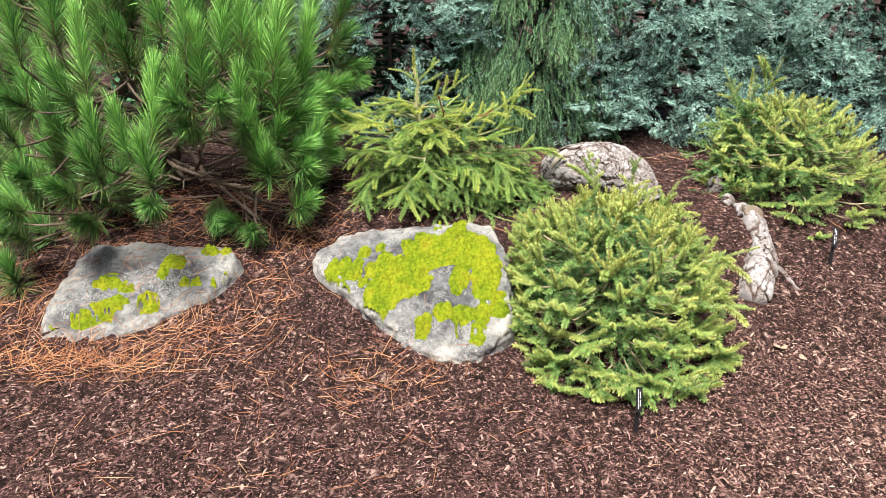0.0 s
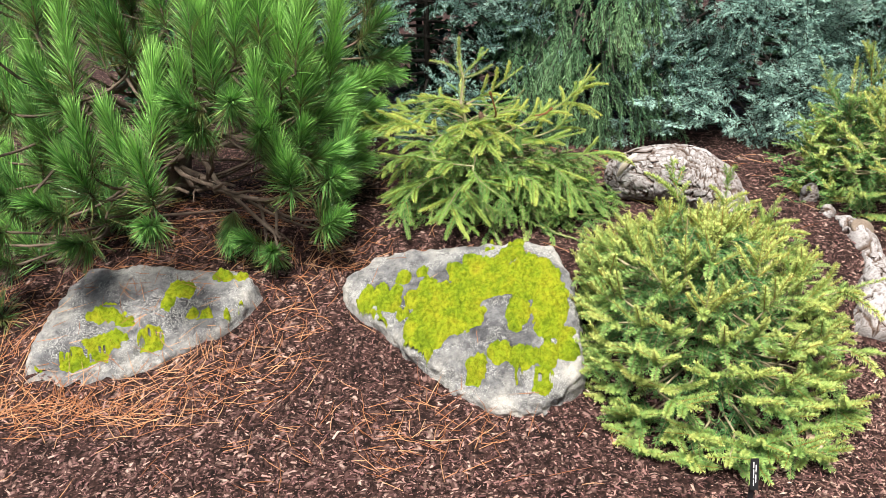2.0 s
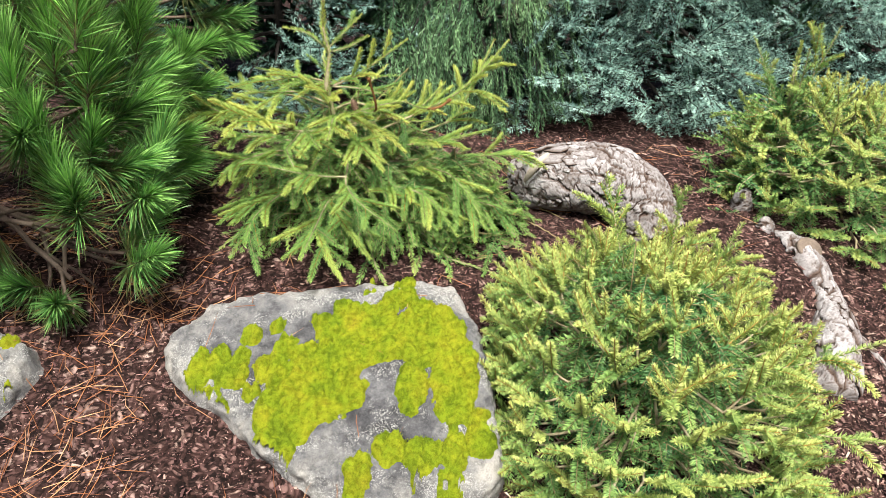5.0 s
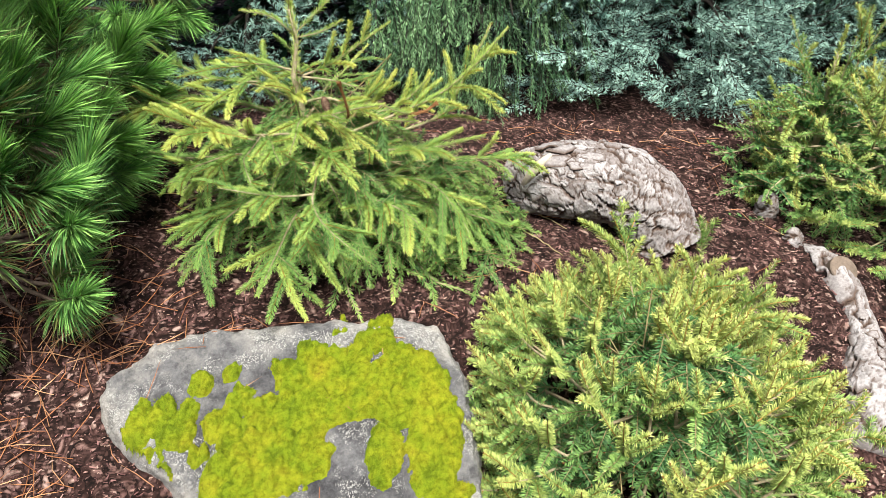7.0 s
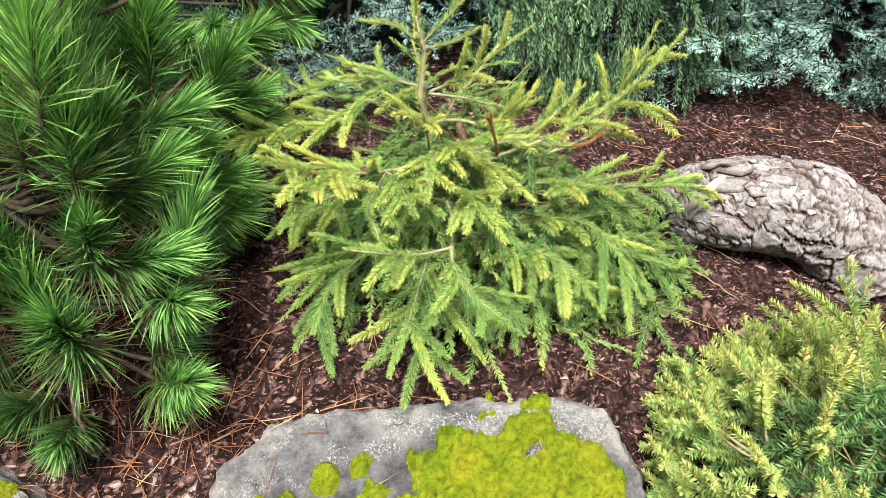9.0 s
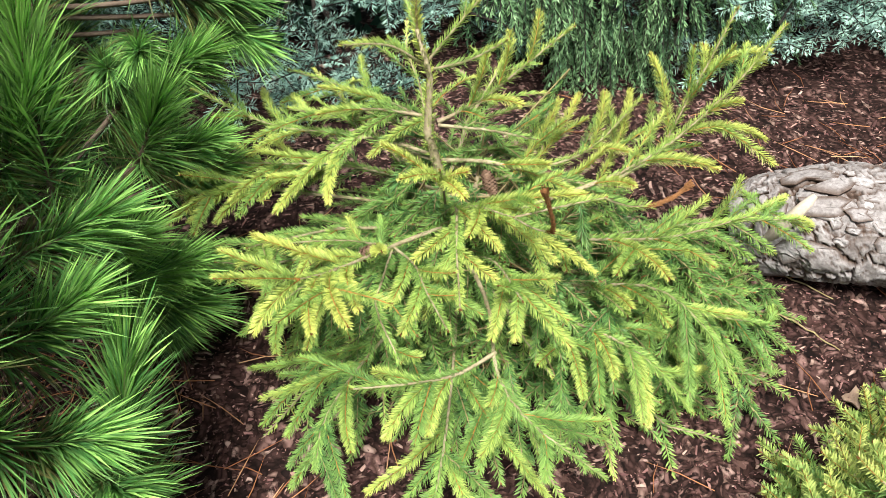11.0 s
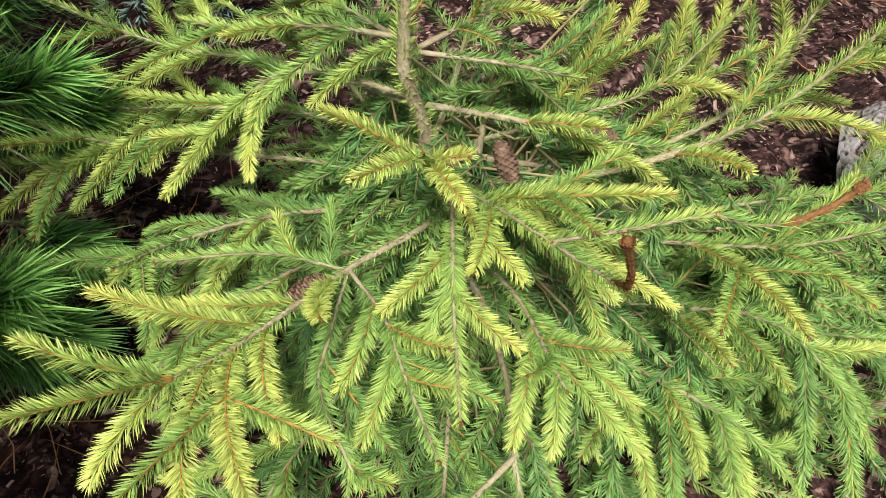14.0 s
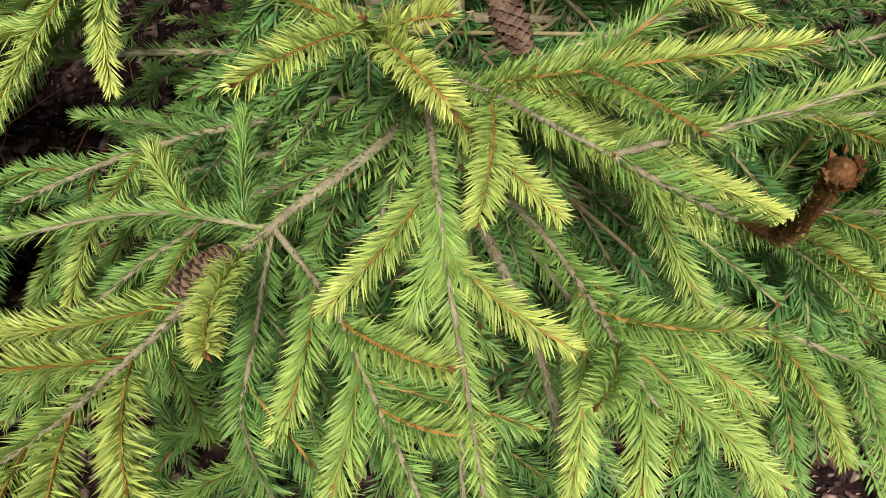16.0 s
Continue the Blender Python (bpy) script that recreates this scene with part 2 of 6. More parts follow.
class Bag:
    """Gathers triangles of one mesh, with a material slot and a tone."""

    def __init__(self):
        self.v, self.f, self.m, self.t, self.n = [], [], [], [], 0

    def put(self, verts, faces, slot=0, tone=0.0):
        self.v.append(np.asarray(verts, float))
        self.f.append(np.asarray(faces, int) + self.n)
        self.m.append(np.full(len(faces), slot, int))
        self.t.append(np.broadcast_to(np.asarray(tone, float), (len(verts),)))
        self.n += len(verts)

    def arrays(self):
        return np.concatenate(self.v), np.concatenate(self.f), np.concatenate(self.m), np.concatenate(self.t)

    def put_all(self, arrays, m=None, tone=0.0, turn=None, shift=None):
        v, f, s, t = arrays
        if turn is not None:
            v = v @ turn.T + shift
        self.v.append(v)
        self.f.append(f + self.n)
        self.m.append(s)
        self.t.append(np.clip(t + tone, 0, 1))
        self.n += len(v)

    def mesh(self, name, materials, smooth=False):
        v, f, s, t = self.arrays()
        me = bpy.data.meshes.new(name)
        me.vertices.add(len(v))
        me.vertices.foreach_set("co", v.ravel())
        me.loops.add(f.size)
        me.loops.foreach_set("vertex_index", f.ravel())
        me.polygons.add(len(f))
        me.polygons.foreach_set("loop_start", np.arange(0, f.size, 3))
        me.polygons.foreach_set("material_index", s)
        me.polygons.foreach_set("use_smooth", np.full(len(f), smooth))
        me.update(calc_edges=True)
        for m in materials:
            me.materials.append(m)
        if t.any():
            a = me.attributes.new("tone", "FLOAT", "POINT")
            a.data.foreach_set("value", t)
        return me


def part(name, bag, materials, parent=None, label="", smooth=False):
    ob = new(name, bag.mesh(name, materials, smooth))
    if parent is not None:
        ob.parent = parent
    return tagged(ob, label) if label else ob


def thing(name, at, label, category, group="", kind=""):
    ob = new(name)
    ob.location = at
    bpy.context.view_layer.update()
    return tagged(ob, label, category, group, kind)


def settle(parent):
    """Keep parts, built in world places, where they are under their thing."""
    inv = Matrix.Translation(parent.location).inverted()
    for o in parent.children:
        o.matrix_parent_inverse = inv


def frames(d):
    d = unit(d)
    ref = np.where(np.abs(d[:, 2:3]) > 0.9, np.array([[1.0, 0, 0]]), np.array([[0, 0, 1.0]]))
    a = unit(np.cross(d, ref))
    return d, a, np.cross(d, a)


def spikes(bag, b, d, ln, w, tone, slot=0, form="spike", bend=None, face=None):
    """Needles, w their half width: spike (three-sided), fat (three-sided, swelling in the middle), blade (flat, as a fir's) or strap (flat, even, pointed); face: where the flat side looks."""
    n = len(b)
    if n == 0:
        return
    d, a, c = frames(d)
    ln, w = np.broadcast_to(ln, (n,))[:, None], np.broadcast_to(w, (n,))[:, None]
    tip = b + d * ln
    mid = b + d * ln * (0.4 if form != "spike" else 0.0)
    if bend is not None:
        mid = b + d * ln * 0.5
        tip = tip + bend
    if form in ("blade", "strap"):
        q = rng.uniform(0, math.pi, n)[:, None]
        e = (np.cos(q) * a + np.sin(q) * c) * w if face is None else unit(np.cross(d, face)) * w
        if form == "blade":
            mid = b + d * ln * 0.45
            v = np.stack([b, mid + e, mid - e, tip], 1)
            tri = [(0, 1, 3), (0, 3, 2)]
        else:
            mid = b + d * ln * 0.62 + (0 if bend is None else bend * 0.3)
            v = np.stack([b + e * 0.7, b - e * 0.7, mid + e, mid - e, tip], 1)
            tri = [(0, 1, 3), (0, 3, 2), (2, 3, 4)]
    else:
        ring = [mid + w * (math.cos(q) * a + math.sin(q) * c) for q in (0.3, 2.394, 4.489)]
        if bend is not None:
            r0 = [b + 0.8 * w * (math.cos(q) * a + math.sin(q) * c) for q in (0.3, 2.394, 4.489)]
            v = np.stack(r0 + ring + [tip], 1)
            tri = [(0, 1, 4), (0, 4, 3), (1, 2, 5), (1, 5, 4), (2, 0, 3), (2, 3, 5), (3, 4, 6), (4, 5, 6), (5, 3, 6)]
        elif form == "fat":
            v = np.stack([b] + ring + [tip], 1)
            tri = [(0, 2, 1), (0, 3, 2), (0, 1, 3), (1, 2, 4), (2, 3, 4), (3, 1, 4)]
        else:
            v = np.stack(ring + [tip], 1)
            tri = [(0, 1, 3), (1, 2, 3), (2, 0, 3)]
    k = v.shape[1]
    f = (np.arange(n)[:, None, None] * k + np.array(tri)[None]).reshape(-1, 3)
    own_tone = np.repeat(np.broadcast_to(tone, (n,)), k)
    if form in ("strap", "blade") and slot == 0:          # a needle is paler towards its tip
        own_tone = np.clip(own_tone + np.tile([-0.05, -0.05, 0.02, 0.02, 0.08] if form == "strap" else [-0.08, 0.0, 0.0, 0.09], n), 0.01, 1)
    bag.put(v.reshape(-1, 3), f, slot, own_tone)


def tube(bag, pts, radii, sides=5, slot=0, cap=True):
    pts, n = np.asarray(pts, float), len(pts)
    radii = np.broadcast_to(radii, (n,))
    d, a, c = frames(np.gradient(pts, axis=0))
    for i in range(1, n):                      # keep the rings from twisting
        a[i] = unit(a[i - 1] - d[i] * (a[i - 1] @ d[i]))
        c[i] = np.cross(d[i], a[i])
    q = np.arange(sides) * 2 * math.pi / sides
    v = pts[:, None] + radii[:, None, None] * (np.cos(q)[None, :, None] * a[:, None] + np.sin(q)[None, :, None] * c[:, None])
    i, j = np.meshgrid(np.arange(n - 1), np.arange(sides), indexing="ij")
    p00, p01 = i * sides + j, i * sides + (j + 1) % sides
    f = np.concatenate([np.stack([p00, p01, p01 + sides], -1).reshape(-1, 3), np.stack([p00, p01 + sides, p00 + sides], -1).reshape(-1, 3)])
    v = v.reshape(-1, 3)
    if cap:
        v = np.concatenate([v, pts[:1], pts[-1:]])
        k = np.arange(sides)
        f = np.concatenate([f, np.stack([k * 0 + n * sides, (k + 1) % sides, k], -1), np.stack([k * 0 + n * sides + 1, (n - 1) * sides + k, (n - 1) * sides + (k + 1) % sides], -1)])
    bag.put(v, f, slot)


def curve_pts(p, d, length, sag=0.0, n=6, wob=0.0):
    """A bent line from p along d that sags (or, with minus, turns up) towards its end."""
    s = np.linspace(0, 1, n)[:, None]
    q = np.asarray(p) + np.asarray(d) * length * s + np.array([0, 0, -1.0]) * sag * length * s ** 2
    if wob:
        q[1:] += rng.normal(0, wob * length, (n - 1, 3)) * s[1:]
    return q


def along(pts, s):
    x = np.clip(np.asarray(s), 0, 1) * (len(pts) - 1)
    i = np.minimum(x.astype(int), len(pts) - 2)
    fr = (x - i)[:, None]
    return pts[i] * (1 - fr) + pts[i + 1] * fr, unit(pts[i + 1] - pts[i])


UP = np.array([0, 0, 1.0])


def shoot(bag, pts, needle, step, tone, twig=0.0013, form="spike", round_all=False, from_s=0.0, w=0.0006, buds=2, twig_slot=1, open_out=54, comb=0.3, blunt=20, ripe=0.4):
    """A twig set with needles: combed to both sides and above, few beneath, leaning forward to the tip."""
    length = np.linalg.norm(np.diff(pts, axis=0), axis=1).sum()
    n = max(int(length * (1 - from_s) / step), 6)
    s = from_s + (1 - from_s) * (np.arange(n) + rng.uniform(0, 1, n)) / n
    p, d = along(pts, s)
    side = unit(np.cross(d, UP) + 1e-6)
    top = np.cross(side, d)
    if round_all:
        phi = rng.uniform(-math.pi, math.pi, n)
    else:
        phi = np.where(rng.uniform(0, 1, n) > comb, rng.uniform(-2.5, 2.5, n), np.where(np.arange(n) % 2 == 0, 1.0, -1.0) * rng.normal(1.3, 0.3, n))
    lean = np.radians(open_out - blunt * s ** 5 + rng.normal(0, 5, n))
    lean = lean - (0.3 if blunt > 19 else 0.1) * (np.abs(phi) < 0.9)
    nd = d * np.cos(lean)[:, None] + np.sin(lean)[:, None] * (side * np.sin(phi)[:, None] + top * np.cos(phi)[:, None])
    ln = needle * (1 - 0.4 * s ** 6) * np.minimum(0.75 + 3 * (s - from_s), 1) * rng.uniform(0.85, 1.08, n)
    face = UP + 0.8 * d * [1, 1, 0] + rng.normal(0, 0.4, (n, 3))
    spikes(bag, p, nd, ln, w, np.clip(tone + ripe * (s - 0.5) + rng.normal(0, 0.06, n), 0.01, 1), 0, form, None, face)
    tube(bag, pts, np.linspace(twig, twig * 0.7, len(pts)), 3, twig_slot, False)
    e, ed = pts[-1], unit(pts[-1] - pts[-2])
    for k in range(buds):
        q = unit(ed + rng.normal(0, 0.5 if k else 0.1, 3))
        spikes(bag, (e - q * 0.001)[None], q[None], rng.uniform(0.005, 0.008), 0.0018, 0.02, 3, "fat")


def rotate(v, axis, ang):
    c, s = math.cos(ang), math.sin(ang)
    return v * c + np.cross(axis, v) * s + axis * (axis @ v) * (1 - c)


# ---------------------------------------------------------------- ground
GY = [-400, 0, 1.6, 2.1, 2.4, 2.7, 2.9, 3.2, 3.45, 3.8, 4.4, 7.0, 40.0, 400]
GZ = [0.0, 0.0, 0.0, 0.02, 0.05, 0.12, 0.215, 0.345, 0.435, 0.48, 0.51, 0.6, 0.6, 0.6]


def ground_z(x, y):
    x, y = np.asarray(x, float), np.asarray(y, float)
    z = sum(np.interp(y + o, GY, GZ) for o in (-0.14, -0.07, 0, 0.07, 0.14)) / 5
    near = np.exp(-((x / 4) ** 2 + ((y - 3) / 4) ** 2))
    return z + near * (0.010 * np.sin(5.1 * x + 1.3) * np.sin(4.3 * y) + 0.005 * np.sin(13 * x + 2) * np.cos(11 * y + 1))


def build_ground():
    gx = np.concatenate([[-400, -120, -40, -15, -7, -4.5, -3.4], np.arange(-2.8, 3.0, 0.03), [3.4, 4.5, 7, 15, 40, 120, 400]])
    gy = np.concatenate([[-400, -120, -40, -15, -6, -2, 0, 0.8], np.arange(1.2, 5.0, 0.03), [5.5, 7, 12, 25, 60, 150, 400]])
    x, y = np.meshgrid(gx, gy)
    z = ground_z(x, y)
    fine = (np.abs(x) < 3.1) & (y > 1.1) & (y < 5.2)
    z = z + np.where(fine, rng.normal(0, 0.0025, x.shape), 0)
    n, m = x.shape
    i, j = np.meshgrid(np.arange(n - 1), np.arange(m - 1), indexing="ij")
    a = (i * m + j).ravel()
    f = np.concatenate([np.stack([a, a + 1, a + m + 1], 1), np.stack([a, a + m + 1, a + m], 1)])
    bag = Bag()
    bag.put(np.stack([x, y, z], -1).reshape(-1, 3), f)
    tagged(part("ground", bag, [M_EARTH], smooth=True), "dark brown mulched garden soil rising to a low mound", "ground", kind="structure")


def turned(n, tilt):
    """Random turns: about the upright at will, and tipped a little."""
    yaw, a, b = rng.uniform(0, 2 * math.pi, n), rng.normal(0, tilt, n), rng.normal(0, tilt, n)
    x = np.stack([np.cos(yaw), np.sin(yaw), np.sin(a)], -1)
    x = unit(x)
    z = unit(np.stack([np.sin(b) * -np.sin(yaw), np.sin(b) * np.cos(yaw), np.ones(n)], -1))
    y = unit(np.cross(z, x))
    return x, y, np.cross(x, y)


def build_chips(n, dry, bits):
    """Bark chips everywhere, with a closer layer of dry ones on the trodden side, and crumbs between them."""
    y = 1.6 + 3.0 * rng.uniform(0, 1, n) ** 1.1
    x = 0.1 + rng.uniform(-1, 1, n) * (0.42 + 0.58 * y)
    y[:dry] = rng.uniform(1.6, 3.1, dry)
    x[:dry] = 0.75 + rng.uniform(0, 1, dry) ** 0.8 * (0.58 * y[:dry] - 0.1)
    x, y = x + rng.normal(0, 0.24, n), y + rng.normal(0, 0.13, n)
    p = np.stack([x, y, ground_z(x, y) + rng.uniform(-0.001, 0.009, n)], -1)
    ax, ay, az = turned(n, 0.38)
    ln = np.exp(rng.normal(math.log(0.0055), 0.5, n)).clip(0.0028, 0.02) * np.where(y > 2.75, 0.6, 0.85)
    ln *= 1.15
    wd = (ln * rng.uniform(0.13, 0.5, n)).clip(0.0011, 0.004)
    th = (wd * rng.uniform(0.35, 0.9, n)).clip(0.0008, 0.003)
    corners = []
    for sx, sy, sz in ((-1, -1, -0.6), (1, -0.8, -0.6), (0.9, 0.9, -0.6), (-0.9, 1, -0.6), (0.1, 0.05, 1)):
        j = rng.uniform(0.55, 1.15, (3, n))
        lift = rng.uniform(-0.7, 0.7, n) if sz > 0 else 0
        corners.append(p + ax * ((sx * j[0] + lift) * ln)[:, None] + ay * (sy * wd * j[1])[:, None] + az * (sz * th * j[2])[:, None])
    v = np.stack(corners, 1)
    tri = np.array([(0, 1, 4), (1, 2, 4), (2, 3, 4), (3, 0, 4)])
    bag, worn = Bag(), Bag()
    for b, e in ((worn, v[:dry]), (bag, v[dry:])):
        b.put(e.reshape(-1, 3), (np.arange(len(e))[:, None, None] * 5 + tri[None]).reshape(-1, 3))
    tagged(part("dry_bark_mulch", worn, [M_DRY]), "pale dry bark chips on the trodden edge of the bed", "mulch", kind="stuff")
    # crumbs: small wedges, two faces showing
    y = 1.6 + 2.4 * rng.uniform(0, 1, bits) ** 1.2
    x = 0.1 + rng.uniform(-1, 1, bits) * (0.42 + 0.58 * y)
    x, y = x + rng.normal(0, 0.24, bits), y + rng.normal(0, 0.13, bits)
    p = np.stack([x, y, ground_z(x, y) + rng.uniform(0.0005, 0.006, bits)], -1)
    ax, ay, az = turned(bits, 0.35)
    ln, wd = rng.uniform(0.0015, 0.0042, bits)[:, None], rng.uniform(0.0007, 0.0018, bits)[:, None]
    v = np.stack([p - ax * ln, p + ay * wd - az * wd, p - ay * wd * 0.8 - az * wd, p + ax * ln * 0.8 + az * wd * 0.4], 1)
    bag.put(v.reshape(-1, 3), (np.arange(bits)[:, None, None] * 4 + np.array([(0, 3, 1), (0, 2, 3)])[None]).reshape(-1, 3))
    tagged(part("bark_mulch", bag, [M_CHIP]), "reddish brown shredded bark mulch strewn over the soil", "mulch", kind="stuff")


def build_straw():
    """Fallen pine needles: drifts in front of and beside the boulders and thinly all about."""
    spots = [(-1.42, 2.58, 0.28, 0.05, 380), (-1.02, 2.74, 0.16, 0.06, 130), (-0.74, 2.93, 0.09, 0.10, 60), (-0.25, 2.5, 0.22, 0.09, 110), (-1.75, 2.85, 0.15, 0.12, 200),
             (-0.6, 3.25, 0.12, 0.06, 70), (-0.9, 3.5, 0.3, 0.25, 260), (-1.4, 3.4, 0.4, 0.25, 400), (-0.7, 2.55, 0.6, 0.2, 70), (0.2, 3.3, 0.6, 0.3, 60), (-0.8, 2.1, 0.8, 0.2, 70), (0.9, 4.0, 0.4, 0.2, 120),
             (-1.2, 2.92, 0.2, 0.1, 34)]
    bag = Bag()
    for cx, cy, sx, sy, n in spots:
        x, y = rng.normal(cx, sx, n), rng.normal(cy, sy, n)
        lift = rng.uniform(0.004, 0.018, n)
        p = np.stack([x, y, top_z(x, y) + lift], -1)
        yaw = rng.uniform(0, math.pi, n)
        ln = rng.uniform(0.05, 0.14, n)
        d = np.stack([np.cos(yaw), np.sin(yaw), np.zeros(n)], -1)
        q = p + d * ln[:, None]
        d[:, 2] = (top_z(q[:, 0], q[:, 1]) + rng.uniform(0.002, 0.02, n) - p[:, 2]) / ln
        spikes(bag, p, d, ln, 0.0011, 0.0, 0, bend=np.cross(d, UP) * rng.normal(0, 0.012, n)[:, None])
    tagged(part("pine_straw", bag, [M_STRAW]), "orange brown fallen pine needles in loose drifts", "pine needles", kind="stuff")


# ---------------------------------------------------------------- rocks
STONES = []


def top_z(x, y):
    """The height of the ground or of a stone lying on it."""
    z = ground_z(x, y)
    for tree in STONES:
        for k in range(len(x)):
            hit = tree.ray_cast(Vector((x[k], y[k], 2.0)), Vector((0, 0, -1)))
            if hit[0]:
                z[k] = max(z[k], hit[0].z)
    return z


def cell_noise(p, scale, seed):
    """Distance to the two nearest of a jittered lattice of points, and the nearest one's number."""
    q = p * scale
    base = np.floor(q).astype(int)
    d1 = np.full(len(p), 9.0)
    d2 = d1.copy()
    pick = np.zeros(len(p))
    for ox in (-1, 0, 1):
        for oy in (-1, 0, 1):
            for oz in ((-1, 0, 1) if p.shape[1] > 2 else (0,)):
                c = base + np.array([ox, oy, oz][:p.shape[1]])
                h = (c * np.array([127.1, 311.7, 74.7][:p.shape[1]])).sum(1) + seed
                j = np.stack([np.modf(np.abs(np.sin(h + k * 1.7) * 43758.5453))[0] for k in range(p.shape[1])], 1)
                d = np.linalg.norm(c + j - q, axis=1)
                nearer = d < d1
                d2 = np.where(nearer, d1, np.minimum(d2, d))
                pick = np.where(nearer, np.modf(np.abs(np.sin(h + 9.1) * 1731.7))[0], pick)
                d1 = np.where(nearer, d, d1)
    return d1, d2, pick


def fbm(p, scale, seed, octaves=4):
    out = np.zeros(len(p))
    for o in range(octaves):
        f = scale * 2 ** o
        out += np.array([noise.noise(Vector((x * f + seed, y * f, z * f))) for x, y, z in p]) / 2 ** o
    return out


def cut_stone(centre, planes, sub, rough, seed):
    """A boulder: a ball cut by planes (normal, point), its edges worn, its faces uneven."""
    bm = bmesh.new()
    bmesh.ops.create_icosphere(bm, subdivisions=sub, radius=1.0)
    d = np.array([v.co[:] for v in bm.verts])
    f = np.array([[v.index for v in q.verts] for q in bm.faces])
    bm.free()
    c = np.asarray(centre, float)
    r = np.full(len(d), 0.0)
    inv = np.zeros(len(d))
    for nrm, pt in planes:
        nrm = unit(np.asarray(nrm, float))
        dist = max((np.asarray(pt) - c) @ nrm, 0.02)
        inv += np.maximum(d @ nrm / dist, 0) ** 26
    r = inv ** (-1 / 26)
    p = c + d * r[:, None]
    p = p + d * (rough * fbm(p, 5.0, seed) + 0.6 * rough * fbm(p, 22.0, seed + 7, 4))[:, None]
    return p, f


def edge_plane(a, b, lean, middle):
    """The plane through the edge a-b that faces away from the middle, leaning up by so many degrees."""
    a, b, middle = map(np.asarray, (a, b, middle))
    e = unit((b - a).astype(float))
    out = np.cross(e, UP)
    if out @ ((a + b) / 2 - middle) < 0:
        out = -out
    out = unit(out)
    q = radians(lean)
    return out * math.cos(q) + UP * math.sin(q), (a + b) / 2


def face_z(pt, nrm, x, y):
    return pt[2] - ((x - pt[0]) * nrm[0] + (y - pt[1]) * nrm[1]) / nrm[2]


